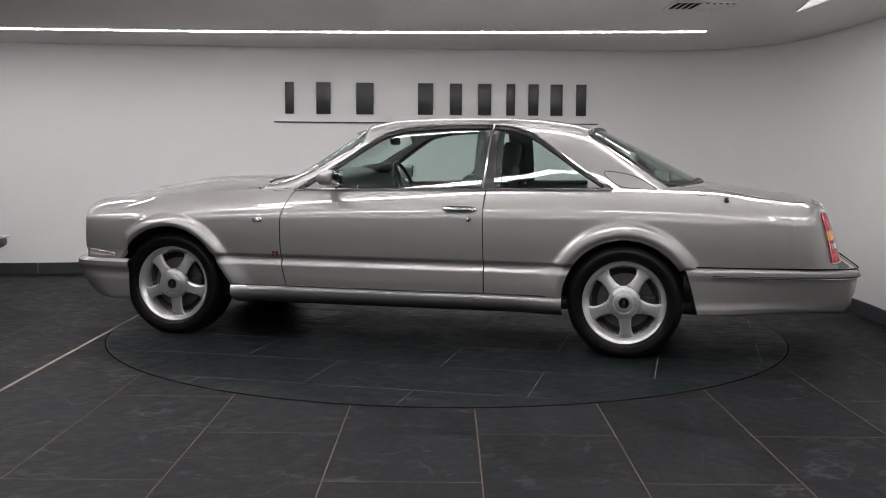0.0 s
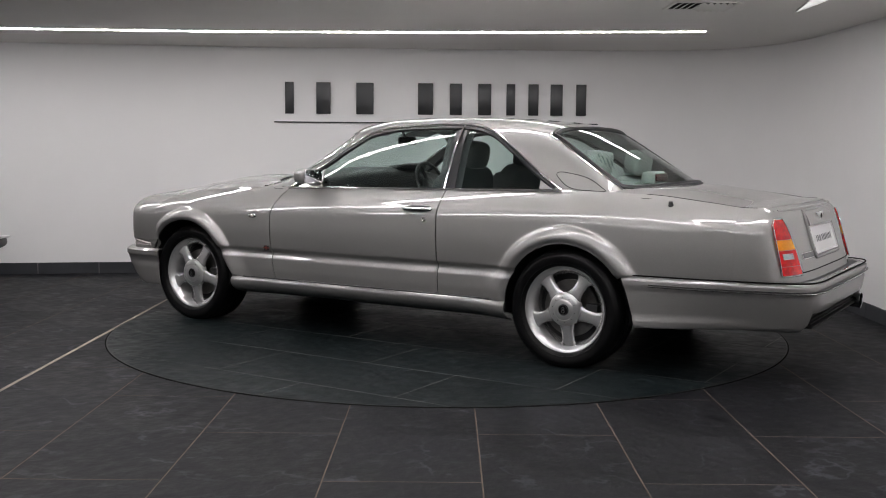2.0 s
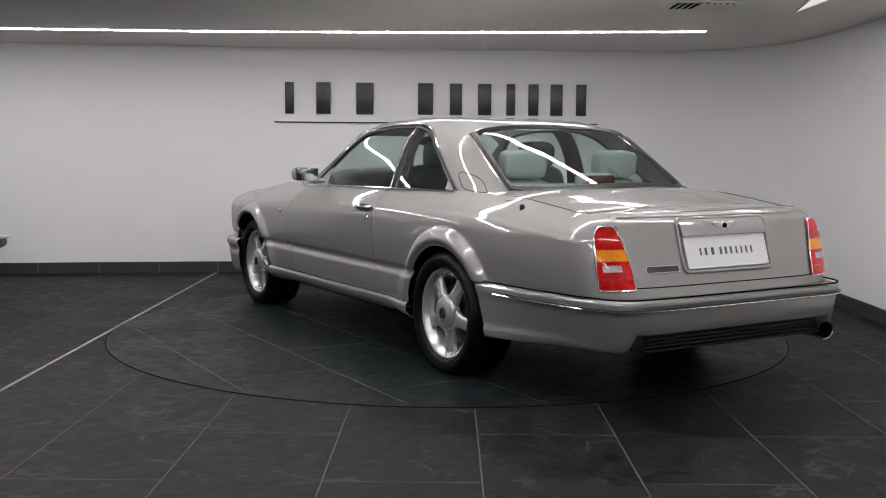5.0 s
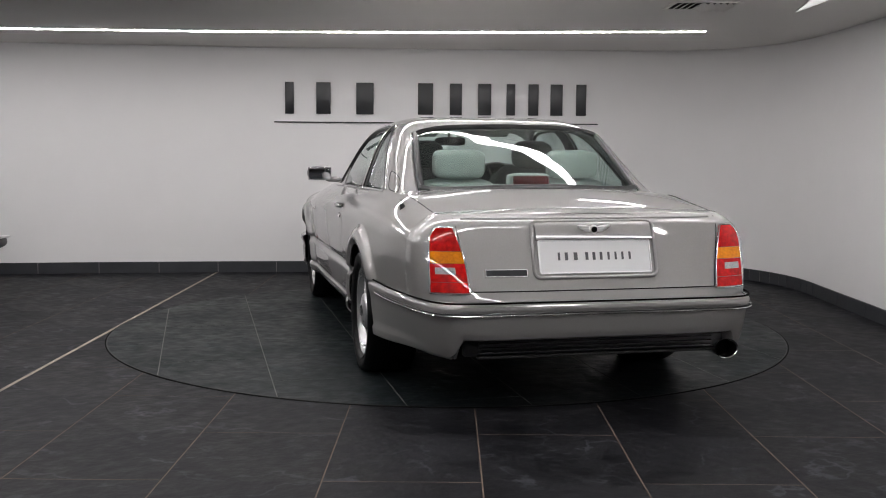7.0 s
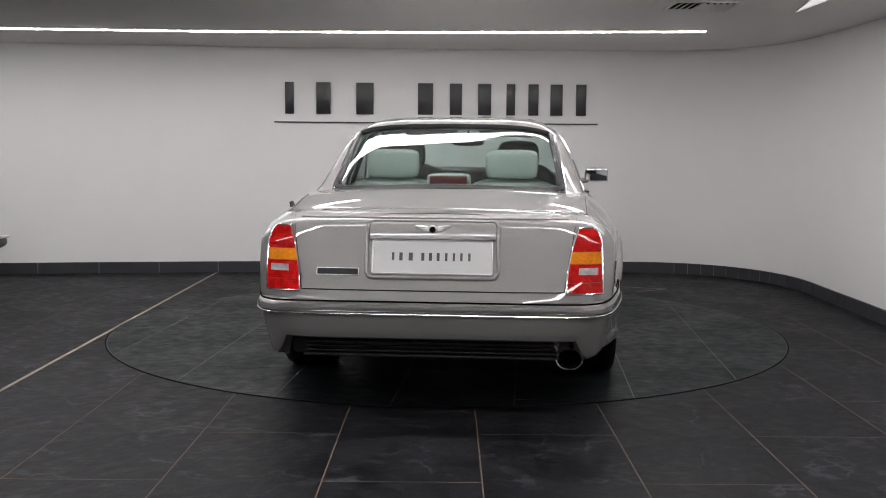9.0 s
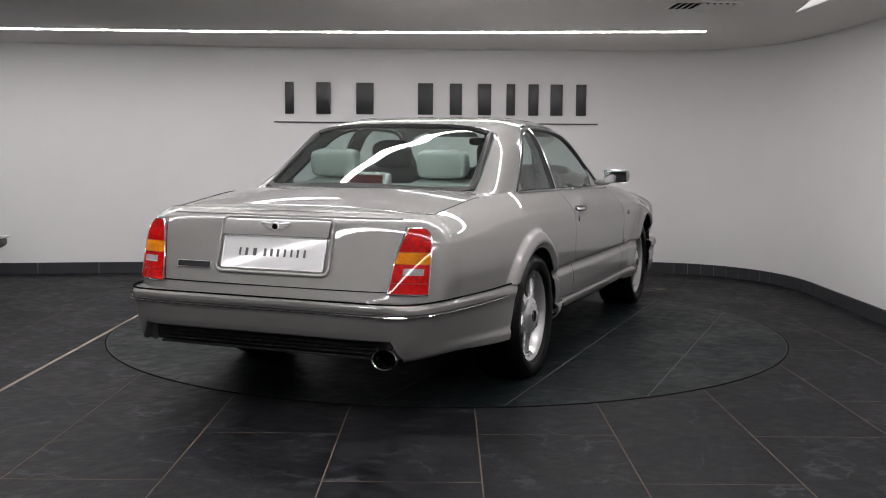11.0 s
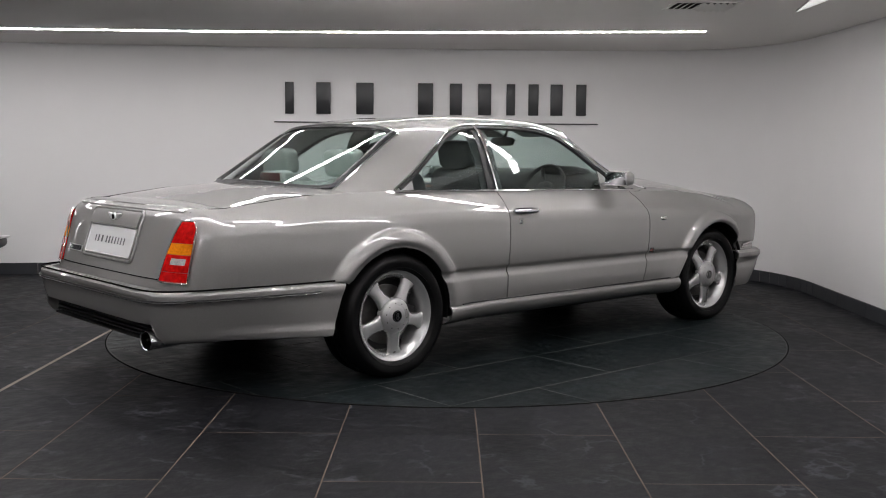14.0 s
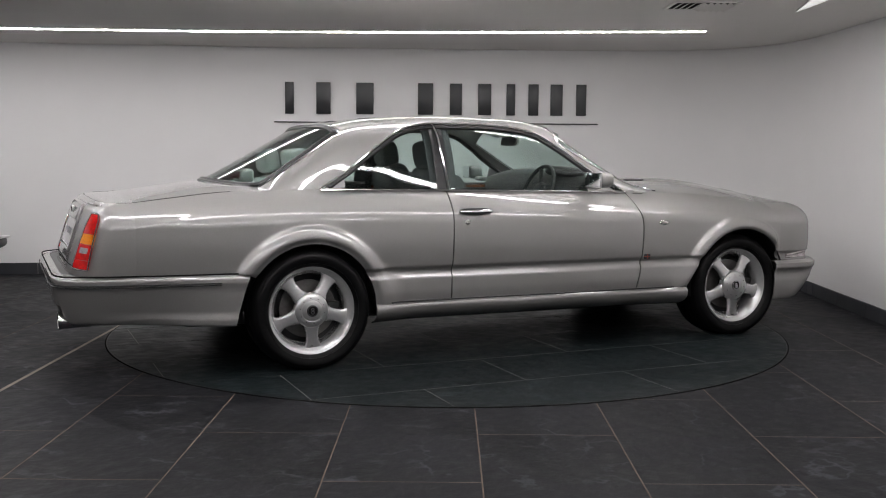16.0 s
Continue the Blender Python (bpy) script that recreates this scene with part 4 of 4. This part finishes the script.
for s in (1, -1):
    h = doors[0] if s > 0 else doors[1]
    zc = .868
    xs = [-.357 + .200 * i / 14 for i in range(15)]
    part("door_handle", tube([tuple(flank(x, zc, s) + Vector((0, s * (.004 + .024 * math.sin(math.pi * i / 14) ** .45), 0))) for i, x in enumerate(xs)], .011, 10, False, .013), M_TRIM, h, "chrome pull door handle")
    # flat dark plate, its colour standing for the shaded recess behind the handle
    part("handle_recess", thick(sheet(lambda u, v: tuple(flank(lerp(-.367, -.147, u), zc + .017 * (2 * v - 1) * (1 - abs(2 * u - 1) ** 6), s) + Vector((0, s * .002, 0))), 16, 4), .003 * s), M_PIT, h)
    part("door_lock", moved(lathe([(0, .004), (.006, .004), (.009, .008), (.015, .007), (.017, -.004)], 20), pose(*flank(-.318, .808, s), 0, 0, 0 if s > 0 else 180)), M_TRIM, h, "round chrome door lock")
    ind = part("side_indicator", moved(pillow(0, 0, 0, .036, .009, .015, 2.2, 20, 10), pose(*flank(1.067, .774, s))), M_TRIM, car, "oval clear side indicator")
    part("indicator_lens", moved(pillow(0, s * .005, 0, .022, .008, .009, 2.2, 16, 8), pose(*flank(1.067, .774, s))), M_CLEAR, ind)
    flag = part("wing_flag", moved(block(-.022, .022, -.003, .003, -.016, .016, .002), pose(*flank(.946, .561, s))), M_BADGE, car, "tiny enamel flag badge")
    part("flag_cross", moved(join(block(-.022, .022, -.0042, .0042, -.0025, .0025, 0), block(-.0025, .0025, -.0042, .0042, -.016, .016, 0)), pose(*flank(.946, .561, s))), M_FLAGRED, flag)
    # door mirror
    mir = new("door_mirror")
    mir.parent = car
    tagged(mir, "silver door mirror with chrome rim")
    cx, cy, cz = .575, s * .935, 1.052
    part("housing", moved(pillow(0, 0, 0, .060, .084, .050, 3.0, 30, 18), pose(cx, cy, cz, 0, 0, -6 * s)), M_PAINT, mir)
    part("mirror_glass", moved(block(-.004, .004, -.077, .077, -.041, .041, .003), pose(cx - .058, cy, cz, 0, -5, -6 * s)), M_MIRROR, mir, "mirror glass")
    part("mirror_rim", moved(tube([(0, .080, -.043), (0, .080, .043), (0, -.080, .043), (0, -.080, -.043)], .0035, 6, True), pose(cx - .056, cy, cz, 0, 0, -6 * s)), M_TRIM, mir, "chrome mirror rim")
    part("mirror_foot", moved(pillow(0, 0, 0, .040, .060, .020, 2.6, 20, 12), pose(cx + .015, s * .825, cz - .045)), M_PAINT, mir)
    part("sail_panel", thick(skin(.60, .80, lambda x: f_of_z(x, BELT(x)), lambda x: f_of_z(x, max(Z_WIN(x) - .006, BELT(x) + .002)), 10, 6, .0), .01) if s > 0 else flip(thick(skin(.60, .80, lambda x: f_of_z(x, BELT(x)), lambda x: f_of_z(x, max(Z_WIN(x) - .006, BELT(x) + .002)), 10, 6, .0), .01)), M_PAINT, mir, "silver triangular mirror mount")
    # corner lamp at the nose
    part("front_indicator", thick(sheet(lambda u, v: (lerp(2.12, 2.33, u), s * (side_y(lerp(2.12, 2.33, u), lerp(.510, .548, v)) + .004), lerp(.508, .508 + .042 * (.35 + .65 * u), v)), 8, 4), -.01 * s), M_CLEAR, car, "clear front corner indicator")
    seam([tuple(flank(x, z, s) + Vector((0, s * .001, 0))) for x, z in ((1.02, .962), (1.0, .955), (.92, .955))])
# wipers and scuttle
part("scuttle", thick(sheet(lambda u, v: (lerp(.97, 1.14, u), lerp(-.70, .70, v), BELT(1.05) + .030 - .03 * abs(2 * v - 1) ** 2.4 + .012 * u), 4, 16), .01), M_BLACK, car, "black scuttle grille")
for y in (.55, -.15):
    part("wiper", tube([(1.12, y, 1.005), (1.11, y - .05, 1.020), (1.095, y - .32, 1.034), (1.085, y - .48, 1.038)], .008, 6), M_BLACK, car, "black windscreen wiper")

# ---- cabin ----
both("door_card", thick(sheet(lambda u, v: (lerp(-1.15, .95, u), lerp(.66, .715, v), lerp(.30, .975, v)), 10, 6), .02), M_LEATHER_D, "charcoal leather door trim")
both("door_rail", thick(sheet(lambda u, v: (lerp(-.36, .80, u), lerp(.69, .735, v), .965), 8, 2), .02), M_WOOD, "walnut door capping")
part("cabin_floor", block(-1.6, 1.1, -.68, .68, .30, .34, .01), M_CARPET, car, "dark carpet")
part("bulkhead", block(1.02, 1.06, -.68, .68, .30, .95, .01), M_BLACK, car)
part("parcel_shelf", thick(sheet(lambda u, v: (lerp(-1.58, -1.17, u), lerp(-.58, .58, v), lerp(.995, 1.035, u)), 6, 10), .02), M_LEATHER, car, "pale grey-green parcel shelf")
part("headlining", thick(skin(REAR_T + .02, SCREEN_T - .02, lambda x: win(x) + .05, lambda x: math.pi - win(x) - .05, 20, 24, -.022), .004), M_LINING, car, "grey headlining")


def pad(cx, cy, cz, sx, sy, sz, ry, n=3.4):
    return moved(pillow(0, 0, 0, sx, sy, sz, n), pose(cx, cy, cz, 0, ry, 0))


def seat(y):
    s = new("front_seat")
    s.parent = car
    tagged(s, "charcoal leather front seat with headrest")
    part("cushion", pad(.06, y, .52, .27, .26, .09, -6), M_LEATHER_D, s)
    part("backrest", pad(-.26, y, .80, .085, .255, .34, -14, 4.5), M_LEATHER_D, s)
    part("bolster", pad(-.23, y + .21, .80, .10, .045, .28, -14), M_LEATHER_D, s)
    part("bolster", pad(-.23, y - .21, .80, .10, .045, .28, -14), M_LEATHER_D, s)
    part("headrest", pad(-.36, y, 1.195, .062, .135, .092, -10, 3.4), M_LEATHER_D, s)
    part("belt_guide", tube([(-.39, y + .10, 1.10), (-.36, y + .15, 1.08), (-.32, y + .17, 1.02)], .010, 6), M_BLACK, s)


seat(.37)
seat(-.37)


def rear_seat(y):
    s = new("rear_seat")
    s.parent = car
    tagged(s, "pale grey-green leather rear seat with broad headrest")
    part("cushion", pad(-.72, y, .52, .26, .29, .10, -6), M_LEATHER, s)
    part("backrest", pad(-1.10, y, .79, .10, .30, .285, -16), M_LEATHER, s)
    part("headrest", pad(-1.205, y, 1.150, .055, .150, .080, -8, 5.0), M_LEATHER, s)


rear_seat(.34)
rear_seat(-.34)
part("centre_console", block(-.3, .75, -.09, .09, .34, .62, .03), M_LEATHER_D, car)
DASH_X = pchip((0, .54), (.3, .56), (.45, .60), (.65, .72), (1, 1.0))
DASH_Z = pchip((0, .60), (.3, .98), (.45, 1.065), (.65, 1.098), (1, 1.025))
dash = part("dashboard", thick(sheet(lambda u, v: (DASH_X(u), lerp(-.69, .69, v), DASH_Z(u) - .05 * abs(2 * v - 1) ** 4 * smooth(.2, .6, u)), 24, 16), .02), M_DASH, car, "black leather dashboard")
part("instrument_binnacle", pad(.66, -.37, 1.085, .10, .19, .035, 8), M_DASH, dash, "black instrument hood")
part("instrument_panel", block(.635, .65, -.60, .60, .80, .92, .004), M_WOOD, dash, "walnut fascia")
st = new("steering_wheel")
st.parent = car
tagged(st, "black steering wheel on the right-hand side")
st.matrix_basis = pose(.43, -.37, .955, 0, -66, 0)
part("wheel_rim", tube([(.185 * math.cos(2 * math.pi * i / 40), .185 * math.sin(2 * math.pi * i / 40), 0) for i in range(40)], .014, 10, True), M_DASH, st)
part("wheel_hub", pillow(0, 0, -.02, .075, .075, .03, 2.6), M_DASH, st)
for a in (20, 160, 270):
    part("wheel_spoke", tube([(.05 * math.cos(radians(a)), .05 * math.sin(radians(a)), -.015), (.18 * math.cos(radians(a)), .18 * math.sin(radians(a)), 0)], .013, 8), M_DASH, st)
part("column", tube([(0, 0, -.02), (0, 0, -.25)], .035, 10), M_DASH, st)
im = part("interior_mirror", pad(.41, 0, 1.288, .012, .115, .032, 12, 4), M_BLACK, car, "black interior mirror")
part("mirror_stem", tube([(.42, 0, 1.30), (.46, 0, 1.375)], .010, 6), M_BLACK, im)
hb = part("high_brake_light", pad(-1.44, 0, 1.062, .05, .120, .042, 0, 4.5), M_LEATHER, car, "pale housing of the high brake lamp")
part("brake_lens", block(-1.499, -1.485, -.100, .100, 1.044, 1.090, .004), M_DEEPRED, hb, "red brake lens")
both("sun_visor", thick(sheet(lambda u, v: (lerp(.40, .54, u), lerp(.08, .46, v), lerp(1.385, 1.335, u)), 4, 6), .014), M_LINING)
both("seat_belt", thick(sheet(lambda u, v: (lerp(-.42, -.37, v), lerp(.60, .64, u), lerp(1.30, .95, u)), 8, 2), .003), M_BLACK)


# ---- a car parked beyond the bay: only its nose comes into view ----
def parked_car():
    root = thing("parked_car", "dark grey car parked beside the turntable bay", "car")
    root.location = (-3.845, 1.25, 0)

    def hull(u, v):
        x = -lerp(0, 4.3, u)
        w = 2 * math.pi * v
        zt = pchip((-4.3, .85), (-3.6, 1.0), (-2.7, 1.40), (-1.7, 1.40), (-1.0, 1.0), (-.15, .78), (0, .60))(x)
        hw = .82 * min(1, (smooth(.12, -.35, x) * .5 + .5) * (smooth(-4.4, -4.0, x) * .4 + .6))
        c, s = math.cos(w), math.sin(w)
        z0 = .30
        return (x, hw * math.copysign(abs(c) ** .5, c), lerp(z0, zt, .5 + .5 * math.copysign(abs(s) ** .55, s)))
    part("body", sheet(hull, 40, 40), M_DARKBODY, root)
    part("bumper", pillow(-.06, 0, .40, .075, .70, .055, 3.5), M_BLACK, root, "black front bumper")
    part("splitter", block(-.20, .045, -.60, .60, .445, .46, .005), M_ALU, root, "grey splitter edge")
    part("headlamp", pillow(-.09, -.50, .68, .07, .14, .05, 2.8), M_CLEAR, root, "clear headlamp")
    for x in (-.85, -3.4):
        for y in (-.80, .80):
            part("wheel", moved(lathe([(0, -.1), (.30, -.1), (.325, -.07), (.325, .07), (.30, .1), (0, .1)], 32), pose(x, y, .325)), M_RUBBER, root)


parked_car()

# ---- pieces of the setting: floor slabs and skirting tiles ----
slab = slab_mesh("tile", 0.604, 1.32, M_SLATE)
for i in range(-13, 7):
    for j in range(-9, 6):
        x = 0.138 + 0.604 * (i + 0.5)
        y = (-2.725 if i % 2 == 0 else -2.725 - 0.66) + 1.32 * j + 0.66
        if -7.6 < x < 3.4 and -11.6 < y < 3.6:
            part("tile", slab, M_SLATE, floor, "", 20, pose(x, y, 0))
tagged(part("movement_joint", block(-2.285, -2.263, -12.0, 3.2, -0.002, 0.0012, 0), M_PALE, None, "pale movement joint along the floor"), category="floor joint", kind="structure")
tagged(part("floor_scar", join(block(0, .40, -.006, .006, 0, .0015, 0), moved(block(0, .36, -.006, .006, 0, .0015, 0), pose(.40, 0, 0, 0, 0, -130))), M_PALE, None, "pale mended joint in the floor", m=pose(1.58, 2.18, 0, 0, 0, -17)), category="floor joint", kind="structure")


def skirting():
    base = tagged(part("baseboard", run_wall(LINE, 0.0, 0.106, 0.012, -1), M_BASEJ, None, "low dark tiled skirting along the wall"), category="skirting", kind="structure")
    # walk along the plan line and cut it into tiles
    pts = [Vector(q) for q in LINE]
    S = [0.0]
    for a, b in zip(pts, pts[1:]):
        S.append(S[-1] + (b - a).length)

    def at(s):
        i = 0
        while i < len(S) - 2 and s > S[i + 1]:
            i += 1
        t = (s - S[i]) / (S[i + 1] - S[i])
        return pts[i].lerp(pts[i + 1], t)
    # start so that one joint falls at x = -2.264
    s0 = next(s for s in [k * 0.005 for k in range(4000)] if at(s).x >= -2.264)
    s = s0 - 0.57 * int(s0 / 0.57)
    while s < S[-1] - 0.7:
        p = at(s)
        step = 0.135 if (p.x > 1.75 and p.y > 1.72) else 0.57
        n = 1 if step < .2 else 5
        line = [at(s + .003 + (step - .006) * k / n) for k in range(n + 1)]
        part("skirting_tile", run_wall([(q.x, q.y) for q in line], 0.0, 0.108, 0.014, -1), M_BASE, base, "", 30)
        s += step


skirting()


# ---- what moves: the turntable and the car on it ----
def motions():
    turn = [166.84, 157.57, 148.38, 139.28, 130.24, 121.26, 112.33, 103.45, 94.59, 85.75, 76.93, 68.10, 59.27, 50.42, 41.54, 32.62, 23.66]
    off = -0.115
    walk(table, [(t, pose(0, 0, 0, 0, 0, a)) for t, a in enumerate(turn)])
    walk(car, [(t, pose(-math.sin(radians(a)) * off, math.cos(radians(a)) * off, TURN_UP, 0, 0, a)) for t, a in enumerate(turn)])


motions()
